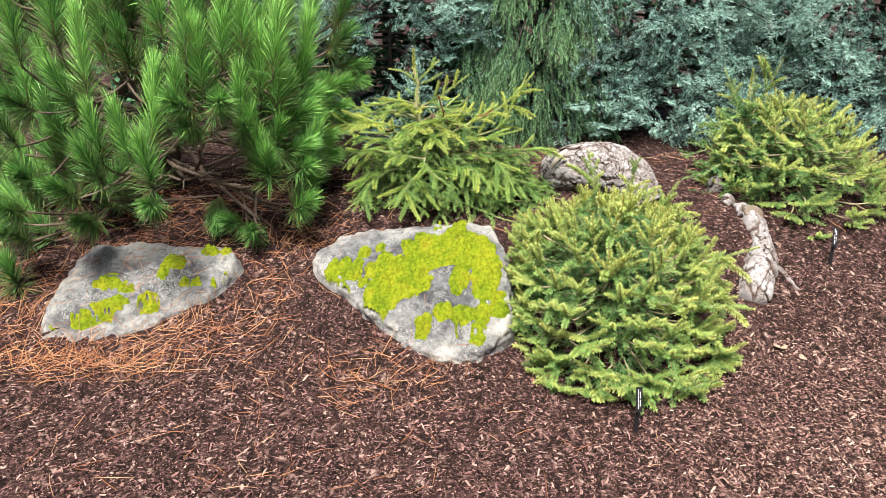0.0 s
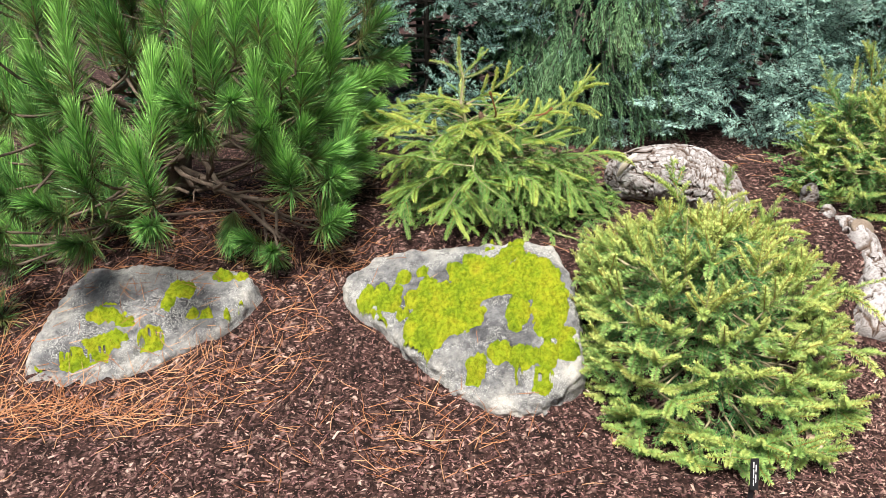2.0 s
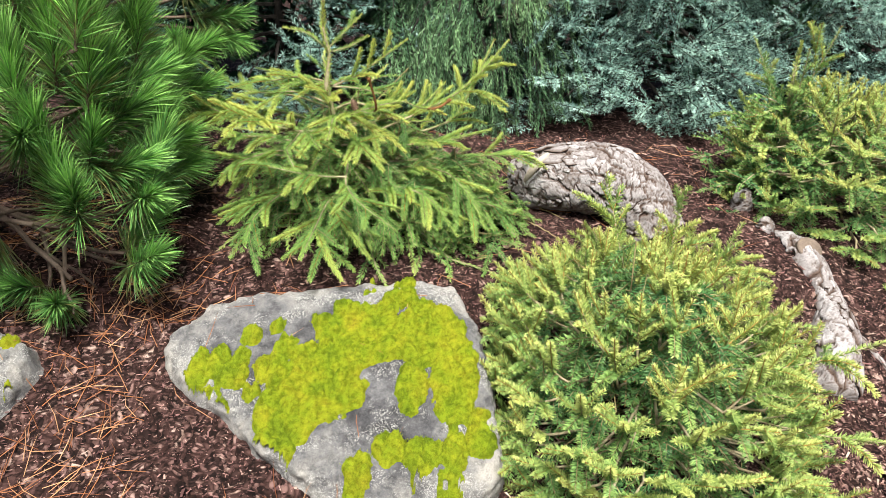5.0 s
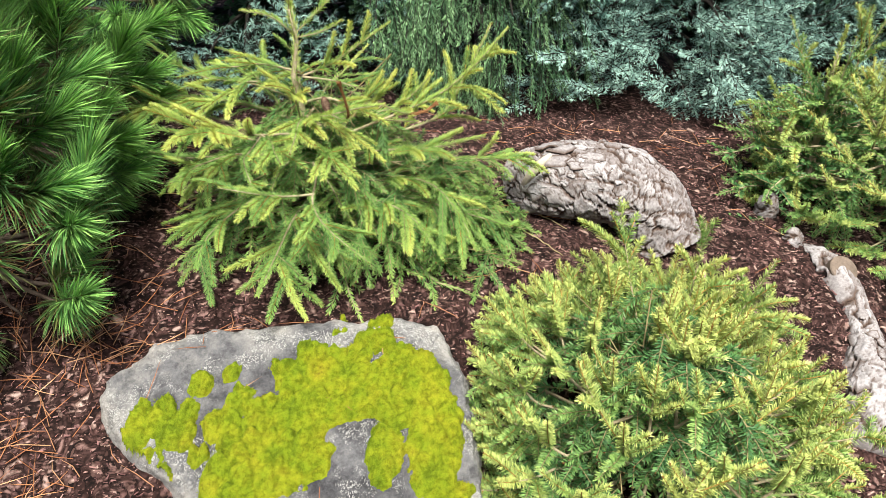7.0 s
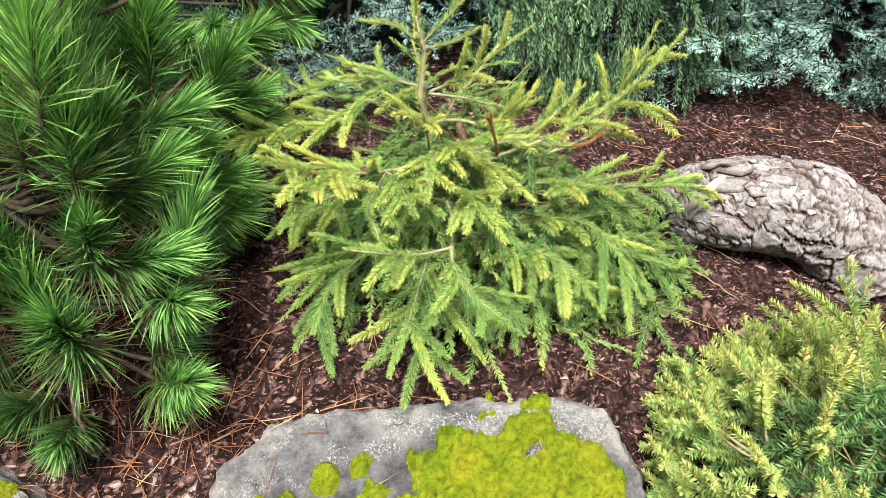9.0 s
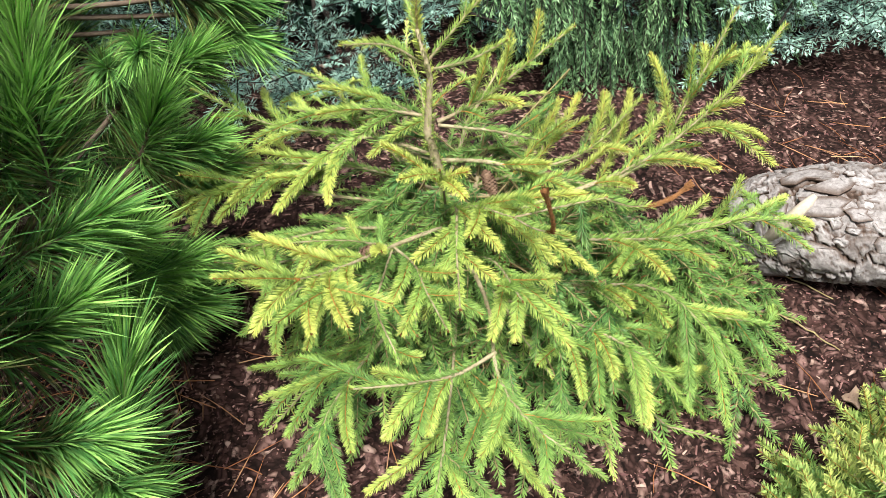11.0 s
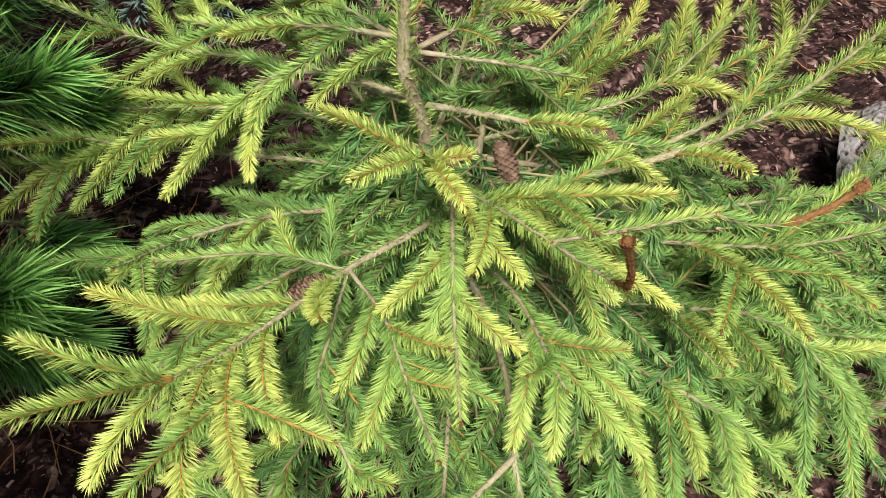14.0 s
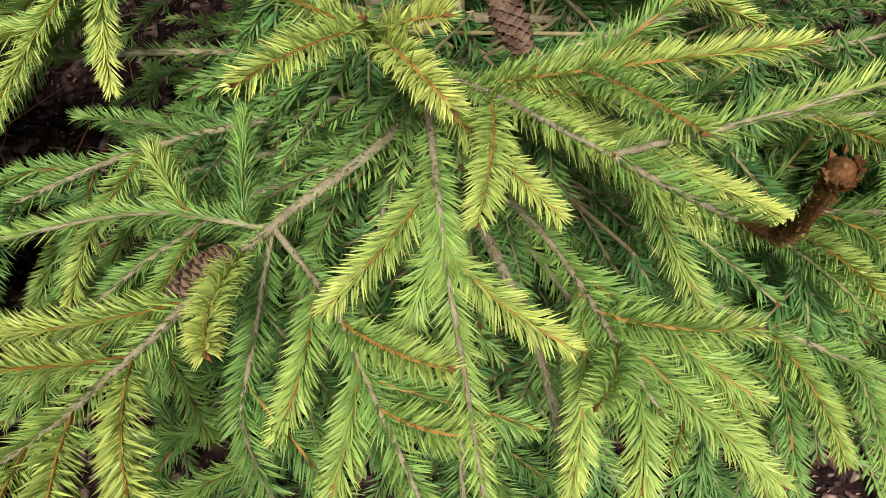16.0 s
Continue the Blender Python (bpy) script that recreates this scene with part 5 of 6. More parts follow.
# ---------------------------------------------------------------- firs behind
def fir_sprig(needle, step, laterals, length, w, tone, hang, spread=(44, 60), brush=False):
    """One sprig along +x with side shoots, close-set with needles to the sides and above, to be laid out many times on a crown."""
    bag = Bag()
    pts = curve_pts((0, 0, 0), (1, 0, 0), length, hang, 4)
    shoot(bag, pts, needle, step, tone, 0.0018, w=w, buds=0, form="blade", round_all=brush, open_out=62 if brush else 54, ripe=0.5)
    for k in range(laterals):
        s = 0.1 + 0.5 * k / max(laterals - 1, 1)
        q, t = along(pts, [s])
        for side in (1, -1):
            d = unit(rotate(t[0], UP, side * radians(rng.uniform(*spread))) + UP * rng.normal(0.08, 0.15))
            shoot(bag, curve_pts(q[0], d, length * (1 - s) * rng.uniform(0.6, 0.85) + 0.015, hang * 0.5, 3), needle, step, tone + rng.normal(0.08, 0.1), 0.0014, w=w, buds=0, form="blade", round_all=brush, open_out=62 if brush else 54, ripe=0.5)
    return bag.arrays()


def aim(d, roll):
    d = unit(np.asarray(d, float))
    side = unit(np.cross(UP, d) + 1e-6)
    top = np.cross(d, side)
    c, s = math.cos(roll), math.sin(roll)
    return np.stack([d, side * c + top * s, top * c - side * s], 1)


def build_fir(name, label, at, size, count, mat, seed, needle, length, droop, tone, w=0.0017, step=0.0023, per=8, top=0.0, foot_gaps=0.0):
    """A crown of flat sprigs at the ends of limbs, close-set on the outside and thin inside, so that gaps stay dark."""
    global rng
    rng = np.random.default_rng(seed)
    x, y = at
    z = float(ground_z(x, y))
    tree = thing(name, (x, y, z), label, "conifer", "firs behind the bed")
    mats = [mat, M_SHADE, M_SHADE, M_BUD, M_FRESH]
    hanging = droop > 0.5
    bag = Bag()
    tube(bag, [(x, y, z - 0.1), (x, y, z + size[2] * 0.5), (x, y, z + size[2] * 0.97)], [0.024, 0.017, 0.008], 10, 2)
    part("trunk", bag, mats, tree, smooth=True)
    kinds = [fir_sprig(needle, step, 2, length, w, tone, 0.02 if hanging else droop * 0.4, (8, 24) if hanging else (44, 60), not hanging and needle < 0.03) for _ in range(7)]
    limbs = count // per
    for k in range(limbs):
        branch = Bag()
        h = ((k + rng.uniform(0, 1)) / limbs) ** 1.1
        az = math.pi * (1.06 + 0.88 * ((k * 0.618 + rng.uniform(-0.1, 0.1)) % 1.0))
        r = (1 - 0.3 * h ** 2) * rng.uniform(0.62, 1.02)
        if h < 0.45 and rng.uniform() < foot_gaps:        # low limbs left out, so that the deep shade there shows as a hollow
            continue
        c, q = math.cos(az), math.sin(az)
        e = (abs(c) ** 4 + abs(q) ** 4) ** (-1 / 4)
        tip = np.array([x + c * e * size[0] * r, y + q * e * size[1] * r, 0.0])
        tip[2] = float(ground_z(tip[0], tip[1])) + 0.06 + h * size[2] * 0.93
        base = np.array([x, y, tip[2] + 0.1])
        limb = np.linspace(base, tip, 6) + UP * (np.array([0, 0.02, 0.03, 0.025, 0.01, -0.02])[:, None] * (1 + 2 * droop))
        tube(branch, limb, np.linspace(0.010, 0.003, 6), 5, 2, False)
        out = unit(np.array([c, q, 0]))
        lead = unit(rotate(out, UP, rng.normal(0, 0.7)) * (0.25 if hanging else 0.8) + UP * (-1.0 if hanging else rng.normal(0.25, 0.4)))
        roll = rng.normal(0, 0.5)
        own_tone = rng.normal(0.05, 0.13)
        for j in range(per):
            foot = tip + rng.normal(0, 1, 3) * [0.07, 0.04, 0.05] - out * rng.uniform(0.0, 0.14)
            foot[2] = max(foot[2], float(ground_z(foot[0], foot[1])) + 0.05 + 0.15 * droop)
            d = unit(lead + rng.normal(0, 0.1 if hanging else 0.42, 3))
            branch.put_all(kinds[rng.integers(len(kinds))], None, own_tone + rng.normal(0, 0.08), aim(d, roll + rng.normal(0, 0.4)) * rng.uniform(0.8, 1.25), foot)
        part("branch", branch, mats, tree)
    # crown above the view, added to keep sky light off what lies below
    if top > size[2]:
        coarse = [fir_sprig(0.05, 0.011, 3, 0.42, 0.007, 0.4, 0.1) for _ in range(3)]
        crown = Bag()
        for k in range(44):
            h, az = rng.uniform(0, 1), rng.uniform(0, 2 * math.pi)
            d = unit(np.array([math.cos(az), math.sin(az), rng.normal(0.1, 0.3)]))
            r = (1 - 0.75 * h) * rng.uniform(0.1, 0.6)
            foot = np.array([x + d[0] * size[0] * r, y + d[1] * size[1] * r, z + size[2] + 0.1 + h * (top - size[2])])
            crown.put_all(coarse[k % 3], None, rng.normal(0, 0.1), aim(d, rng.normal(0, 0.5)), foot)
        part("upper_crown", crown, mats, tree)
    settle(tree)


# ---------------------------------------------------------------- small things
def build_tag(at, height, yaw):
    """A black plant label: a stake with a tilted plate, on which are two rows of white print."""
    x, y = at
    z = float(ground_z(x, y))
    t = thing("plant_label", (x, y, z), "black plastic plant label with white print stuck in the mulch", "plant label", "plant labels")

    def slab(sx, sy, sz, m):
        bm = bmesh.new()
        bmesh.ops.create_cube(bm, size=1.0, matrix=m @ Matrix.Diagonal((sx, sy, sz, 1)))
        bmesh.ops.bevel(bm, geom=bm.edges[:], offset=min(sx, sy, sz) * 0.25, segments=2, affect="EDGES")
        bmesh.ops.triangulate(bm, faces=bm.faces[:])
        bag = Bag()
        bag.put([v.co[:] for v in bm.verts], [[v.index for v in f.verts] for f in bm.faces])
        bm.free()
        return bag
    r = pose(0, 0, 0, 0, 0, yaw)
    part("stake", slab(0.014, 0.006, height * 0.62, r @ pose(0, 0, height * 0.25)), [M_BLACK], t)
    plate = r @ pose(0, -0.004, height * 0.78, -14)
    p = part("plate", slab(0.022, 0.004, height * 0.52, plate), [M_BLACK], t)
    for dx, dz, ln in ((-0.003, 0.022, 0.10), (-0.003, -0.002, 0.14), (-0.003, -0.026, 0.09), (0.003, 0.012, 0.12), (0.003, -0.015, 0.13)):
        part("print", slab(0.0022, 0.0008, height * ln, plate @ pose(dx, -0.0024, 0.004 + dz)), [M_WHITE], p)


def build_leaf(at, size, yaw, seed):
    """A dry curled leaf lying on the mulch."""
    global rng
    rng = np.random.default_rng(seed)
    x, y = at
    bag = Bag()
    n = 15
    q = np.linspace(0, 2 * math.pi, n, endpoint=False)
    r = size * (0.75 + 0.25 * np.cos(3 * q + seed) + rng.uniform(-0.12, 0.12, n))
    ring = np.stack([r * np.cos(q), 0.62 * r * np.sin(q), 0.25 * r * np.cos(2 * q + 0.6) + 0.012], 1)
    v = np.concatenate([ring, ring * 0.5 + [0, 0, -0.001], [[0, 0, 0.006]]])
    low = v - [0, 0, 0.0015]
    tri = []
    for k in range(n):
        j = (k + 1) % n
        tri += [(k, j, n + j), (k, n + j, n + k), (n + k, n + j, 2 * n)]
    tri = np.array(tri)
    m = len(v)
    rim = np.array([[k, k + m, (k + 1) % n] for k in range(n)] + [[(k + 1) % n, k + m, (k + 1) % n + m] for k in range(n)])
    bag.put(np.concatenate([v, low]), np.concatenate([tri, tri[:, ::-1] + m, rim]))
    ob = part("fallen_leaf", bag, [M_LEAF], smooth=True)
    ob.matrix_world = pose(x, y, float(ground_z(x, y)) + 0.002, 0, 0, yaw)
    tagged(ob, "dry curled pale tan leaf lying on the mulch", "leaf", "fallen leaves")


def build_twig(pts, radius):
    """A dry fallen twig lying on the mulch."""
    line = np.array([(x, y, float(ground_z(x, y)) + lift) for x, y, lift in pts])
    k = np.linspace(0, len(line) - 1, 14)
    fine = np.stack([np.interp(k, np.arange(len(line)), line[:, a]) for a in range(3)], 1)
    fine[1:-1] += rng.normal(0, 0.0012, (12, 3))
    bag = Bag()
    tube(bag, fine, np.linspace(radius, radius * 0.5, 14), 6)
    ob = part("fallen_twig", bag, [M_TWIG], smooth=True)
    tagged(ob, "thin dry pale twig lying beside the log", "twig", "fallen twigs")


# ================================================================ the place
build_ground()
build_rock("low grey boulder with yellow-green moss and pine needles", ((-1.2, 2.9, 0.272), (0.02, -0.5, 0.86)),
           [(-1.50, 3.10), (-1.09, 3.12), (-0.93, 3.11), (-0.86, 3.02), (-1.0, 2.84), (-1.22, 2.76), (-1.37, 2.68), (-1.57, 2.70), (-1.56, 3.0)],
           [60, 60, 30, 10, 0, 0, 0, 10, 20], 4,
           [[(-1.417, 2.778, 0.071, 0.028, 1), (-1.34, 2.823, 0.078, 0.033, 1), (-1.29, 2.843, 0.04, 0.025, 1)],
            [(-1.356, 2.919, 0.08, 0.032, 1), (-1.282, 2.9, 0.041, 0.029, 1), (-1.358, 2.964, 0.028, 0.011, 1)], [(-1.18, 2.856, 0.056, 0.037, 1)],
            [(-1.117, 3.026, 0.058, 0.039, 1), (-1.153, 2.979, 0.028, 0.06, 1)], [(-1.018, 2.946, 0.074, 0.032, 1), (-0.935, 2.94, 0.028, 0.021, 1)],
            [(-0.982, 3.079, 0.047, 0.027, 1), (-0.914, 3.074, 0.038, 0.022, 1)], [(-0.896, 2.974, 0.014, 0.03, 1)], [(-1.077, 2.852, 0.018, 0.012, 1)], [(-1.536, 2.757, 0.022, 0.012, 1)]], grow=-0.006, ledge=((-1.5, 2.765), (-0.95, 2.92), 0.03), crusty=-0.06)
SHEET = [(-0.091, 3.07, 0.085, 0.06, -8), (0.007, 3.027, 0.112, 0.078, -8), (0.116, 3.001, 0.101, 0.082, -8), (0.174, 2.893, 0.058, 0.112, -8), (-0.15, 2.967, 0.102, 0.061, -8),
         (-0.184, 2.893, 0.1, 0.058, -8), (-0.237, 2.871, 0.081, 0.072, -8), (-0.267, 2.807, 0.048, 0.055, -7), (-0.112, 2.893, 0.063, 0.053, -8), (0.066, 2.878, 0.036, 0.058, -8),
         (-0.245, 3.032, 0.027, 0.037, -8), (-0.26, 2.972, 0.028, 0.061, -8), (0.175, 2.813, 0.039, 0.032, -8), (0.05, 3.095, 0.05, 0.04, -8)]
LEFT = [(-0.407, 3.018, 0.029, 0.04, -8), (-0.375, 2.973, 0.038, 0.046, -8), (-0.456, 3.004, 0.029, 0.047, -8), (-0.454, 2.944, 0.026, 0.025, -8),
        (-0.405, 2.908, 0.026, 0.025, -8), (-0.49, 2.978, 0.021, 0.021, -8), (-0.352, 3.026, 0.021, 0.019, -8)]
LOW = [(0.003, 2.751, 0.038, 0.034, -7), (0.072, 2.721, 0.042, 0.038, -7), (0.151, 2.724, 0.031, 0.05, -7), (0.134, 2.66, 0.028, 0.032, -7), (0.116, 2.75, 0.015, 0.015, -7), (0.15, 2.758, 0.017, 0.015, -7)]
build_rock("broad grey boulder with thick yellow-green moss and pale lichen", ((-0.06, 2.95, 0.334), (-0.13, -0.48, 0.87)),
           [(-0.56, 3.075), (-0.47, 3.18), (-0.2, 3.195), (-0.05, 3.20), (0.12, 3.17), (0.245, 3.09), (0.27, 2.85), (0.23, 2.67), (0.1, 2.605), (-0.1, 2.625), (-0.23, 2.725), (-0.33, 2.83), (-0.53, 2.98)],
           [30, 42, 42, 42, 38, 25, 10, 0, 0, 0, 0, 0, 20], 9,
           [SHEET, LEFT, LOW, [(-0.328, 3.075, 0.025, 0.024, -8)], [(-0.261, 3.085, 0.02, 0.02, -8)], [(-0.298, 2.985, 0.021, 0.026, -8)], [(-0.328, 2.935, 0.02, 0.02, -8)],
            [(-0.075, 2.719, 0.034, 0.032, -7)], [(0.215, 2.737, 0.037, 0.034, -7), (0.211, 2.785, 0.034, 0.017, -7)], [(-0.019, 3.168, 0.015, 0.022, -8)], [(0.076, 3.155, 0.024, 0.014, -8)]], ledge=((-0.25, 2.735), (0.2, 2.645), 0.03), sub=7)
build_logs()

LOOSE = dict(needle=0.0178, step=0.00034, w=0.00062, form="blade", gap=0.085, short=0.10, long=0.22, split=0.17, rise=0.0, hang=0.16, sag=0.26, tone=0.36, grade=0.2, buds=2, open_out=49, comb=0.15, aside=0.14)
loose = build_spruce("loose dwarf spruce with yellow-tipped green shoots growing in mulch", (-0.09, 3.70), 0.675, (1.0, 1.0), dict(LOOSE, step=0.0009, w=0.001), M_SPRUCE, 21,
             [(0.03, 10, 0.46, 0.0), (0.12, 9, 0.44, 0.05), (0.22, 8, 0.38, 0.12), (0.34, 6, 0.28, 0.2)],
             [(0.40, 120, 0.42, 0.4, 0.05, 0.6), (0.45, 60, 0.40, 0.4, 0.05, 0.6), (0.5, 95, 0.36, 0.5, 0.05, 0.6)], lean=(-0.045, -0.02))
SPRUCE_MATS = [M_SPRUCE, M_TWIG, M_TRUNK, M_BUD, M_FRESH]


def limb(nodes, tips, **more):
    bough(loose, SPRUCE_MATS, LOOSE, nodes, tips, **more)


UNDER = dict(LOOSE, step=0.0009, w=0.001)
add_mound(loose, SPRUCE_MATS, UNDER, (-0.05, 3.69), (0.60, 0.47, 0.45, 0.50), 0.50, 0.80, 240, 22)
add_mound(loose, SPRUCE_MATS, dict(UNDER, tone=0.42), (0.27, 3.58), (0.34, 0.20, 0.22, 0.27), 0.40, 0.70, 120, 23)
# the leader's whorls
limb([(-0.125, 3.71, 0.985), (-0.18, 3.68, 1.035), (-0.25, 3.65, 1.055)], [], bare=0.1, fill=0.7, thick=0.0025, tone=0.7, twigs=0.05)
limb([(-0.125, 3.71, 0.985), (-0.07, 3.73, 1.035), (-0.02, 3.74, 1.085)], [], bare=0.1, fill=0.3, thick=0.0025, tone=0.7, twigs=0.06)
limb([(-0.125, 3.71, 0.975), (-0.06, 3.68, 1.0), (-0.005, 3.66, 1.035)], [], bare=0.1, fill=0.2, thick=0.0025, tone=0.65, twigs=0.06)
limb([(-0.12, 3.72, 0.985), (-0.13, 3.80, 1.02), (-0.14, 3.86, 1.04)], [], bare=0.1, fill=0.4, thick=0.0025, tone=0.65, twigs=0.06)
limb([(-0.11, 3.73, 0.88), (-0.211, 3.76, 0.89), (-0.30, 3.81, 0.865), (-0.358, 3.842, 0.863)], [(-0.354, 3.94, 0.84), (-0.224, 3.70, 0.835), (-0.30, 3.74, 0.90)], bare=0.15, tone=0.62)
limb([(-0.11, 3.73, 0.87), (-0.20, 3.86, 0.86), (-0.36, 4.0, 0.865)], [(-0.22, 3.95, 0.90), (-0.30, 3.86, 0.89)], bare=0.2, tone=0.55)
limb([(-0.105, 3.73, 0.87), (-0.03, 3.73, 0.905), (0.04, 3.735, 0.955), (0.122, 3.74, 1.015)], [(-0.02, 3.74, 0.985), (0.02, 3.75, 1.01), (0.07, 3.76, 1.035), (0.03, 3.69, 0.91)], bare=0.12, fill=0.5, tone=0.66, twigs=0.06)
limb([(-0.105, 3.72, 0.87), (-0.03, 3.68, 0.875), (0.05, 3.66, 0.86)], [], bare=0.15, tone=0.5)
# limbs to one side
limb([(-0.11, 3.72, 0.81), (-0.19, 3.735, 0.84), (-0.256, 3.745, 0.845), (-0.319, 3.743, 0.803), (-0.365, 3.69, 0.785)], [(-0.390, 3.66, 0.77), (-0.303, 3.674, 0.769), (-0.414, 3.756, 0.833), (-0.40, 3.72, 0.80)], bare=0.42, tone=0.6)
limb([(-0.11, 3.72, 0.80), (-0.24, 3.79, 0.825), (-0.391, 3.855, 0.825), (-0.519, 3.861, 0.906)], [(-0.407, 3.93, 0.86), (-0.44, 3.80, 0.80)], bare=0.35, fill=0.6, tone=0.6)
limb([(-0.105, 3.71, 0.70), (-0.26, 3.75, 0.72), (-0.394, 3.756, 0.75), (-0.50, 3.745, 0.80), (-0.57, 3.765, 0.845)], [(-0.575, 3.67, 0.755), (-0.537, 3.68, 0.753), (-0.495, 3.68, 0.748)], bare=0.5, fill=0.4, tone=0.58)
limb([(-0.11, 3.72, 0.74), (-0.25, 3.775, 0.77), (-0.40, 3.79, 0.785), (-0.545, 3.80, 0.80)], [(-0.47, 3.71, 0.765), (-0.42, 3.72, 0.755), (-0.36, 3.73, 0.76), (-0.50, 3.74, 0.75), (-0.56, 3.75, 0.735), (-0.48, 3.86, 0.80), (-0.40, 3.86, 0.80)], bare=0.2, fill=0.8, tone=0.55)
limb([(-0.11, 3.70, 0.62), (-0.28, 3.68, 0.66), (-0.42, 3.66, 0.66), (-0.505, 3.656, 0.679)], [(-0.45, 3.58, 0.60), (-0.42, 3.55, 0.58)], bare=0.3, tone=0.4)
limb([(-0.10, 3.68, 0.64), (-0.25, 3.60, 0.70), (-0.36, 3.55, 0.69), (-0.43, 3.50, 0.66)], [(-0.40, 3.44, 0.66), (-0.35, 3.42, 0.68), (-0.45, 3.57, 0.70)], bare=0.25, fill=1.0, tone=0.5)
limb([(-0.10, 3.70, 0.66), (-0.27, 3.66, 0.72), (-0.38, 3.62, 0.74), (-0.43, 3.56, 0.775)], [(-0.36, 3.55, 0.71), (-0.46, 3.60, 0.71)], bare=0.25, fill=1.0, tone=0.52)
# limbs to the fore
limb([(-0.105, 3.665, 0.69), (-0.13, 3.57, 0.765), (-0.207, 3.51, 0.786), (-0.29, 3.41, 0.833), (-0.335, 3.368, 0.858)], [(-0.429, 3.384, 0.905), (-0.425, 3.31, 0.92), (-0.396, 3.308, 0.831), (-0.275, 3.255, 0.87), (-0.262, 3.32, 0.836), (-0.394, 3.439, 0.884), (-0.346, 3.457, 0.832), (-0.225, 3.397, 0.868), (-0.32, 3.262, 0.86)], bare=0.5, fill=0.25, tone=0.64, thick=0.0048)
limb([(-0.207, 3.51, 0.786), (-0.285, 3.554, 0.775), (-0.39, 3.56, 0.777)], [(-0.27, 3.59, 0.79)], bare=0.05, fill=0.2, thick=0.002, tone=0.6)
limb([(-0.205, 3.512, 0.784), (-0.178, 3.44, 0.80), (-0.168, 3.389, 0.793), (-0.150, 3.30, 0.80)], [(-0.222, 3.393, 0.770), (-0.209, 3.345, 0.762), (-0.131, 3.378, 0.831), (-0.125, 3.35, 0.815)], bare=0.1, fill=0.2, thick=0.002, tone=0.52)
limb([(-0.205, 3.512, 0.784), (-0.228, 3.45, 0.77), (-0.24, 3.397, 0.764), (-0.215, 3.32, 0.73)], [(-0.19, 3.315, 0.74)], bare=0.06, fill=0.3, thick=0.002, tone=0.5)
limb([(-0.105, 3.665, 0.70), (-0.11, 3.62, 0.78), (-0.126, 3.53, 0.90)], [(-0.205, 3.56, 0.935), (-0.185, 3.488, 0.92), (-0.099, 3.475, 0.888), (-0.09, 3.52, 0.90)], bare=0.75, fill=0.0, thick=0.003, tone=0.68)
limb([(-0.10, 3.66, 0.71), (-0.10, 3.56, 0.81), (-0.112, 3.47, 0.835), (-0.118, 3.43, 0.822), (-0.130, 3.321, 0.816)], [(-0.178, 3.43, 0.822), (-0.072, 3.383, 0.808), (-0.05, 3.46, 0.80)], bare=0.35, fill=0.3, thick=0.003, tone=0.64)
limb([(-0.095, 3.66, 0.72), (-0.075, 3.56, 0.81), (-0.034, 3.443, 0.866)], [(-0.098, 3.443, 0.842), (0.03, 3.44, 0.78), (0.095, 3.445, 0.745), (0.0, 3.50, 0.83), (0.076, 3.472, 0.873)], bare=0.5, fill=0.5, tone=0.66)
limb([(-0.034, 3.443, 0.866), (0.03, 3.425, 0.89), (0.088, 3.42, 0.90)], [], bare=0.0, fill=0.0, thick=0.002, tone=0.7)
limb([(-0.09, 3.66, 0.62), (-0.08, 3.52, 0.71), (-0.072, 3.408, 0.713), (-0.082, 3.31, 0.70), (-0.05, 3.24, 0.67), (0.04, 3.17, 0.62)], [(-0.12, 3.21, 0.65), (-0.04, 3.18, 0.62), (0.06, 3.24, 0.65), (-0.10, 3.26, 0.69)], bare=0.62, fill=0.6, thick=0.0046, tone=0.44)
limb([(-0.078, 3.34, 0.706), (-0.14, 3.29, 0.725), (-0.20, 3.27, 0.74), (-0.28, 3.25, 0.765)], [(-0.245, 3.22, 0.70), (-0.19, 3.21, 0.71), (-0.25, 3.30, 0.74)], bare=0.15, fill=0.4, thick=0.003, tone=0.52)
limb([(-0.08, 3.62, 0.66), (-0.055, 3.48, 0.76), (-0.04, 3.346, 0.795)], [(-0.073, 3.345, 0.828), (0.012, 3.365, 0.812), (0.027, 3.35, 0.745), (0.02, 3.31, 0.735), (-0.057, 3.314, 0.757), (-0.085, 3.332, 0.745)], bare=0.6, fill=0.3, thick=0.0035, tone=0.50)
# limbs to the other side
limb([(-0.10, 3.72, 0.80), (-0.031, 3.635, 0.84), (0.087, 3.646, 0.785), (0.19, 3.58, 0.80)], [(0.11, 3.56, 0.80), (0.05, 3.58, 0.86), (0.16, 3.64, 0.84)], bare=0.55, fill=0.4, thick=0.0045, tone=0.6)
limb([(-0.095, 3.72, 0.73), (0.03, 3.71, 0.765), (0.15, 3.703, 0.80), (0.245, 3.719, 0.886)], [(0.148, 3.763, 0.88), (0.11, 3.75, 0.88), (0.19, 3.75, 0.885), (0.24, 3.66, 0.80), (0.07, 3.66, 0.80)], bare=0.35, fill=0.6, tone=0.66)
limb([(-0.09, 3.70, 0.68), (0.12, 3.67, 0.73), (0.27, 3.70, 0.775), (0.325, 3.72, 0.86), (0.40, 3.745, 1.02)], [(0.285, 3.80, 0.925), (0.365, 3.77, 0.95), (0.41, 3.74, 0.935), (0.24, 3.76, 0.88), (0.375, 3.673, 0.77), (0.47, 3.735, 0.945)], bare=0.45, fill=0.5, thick=0.0046, tone=0.68)
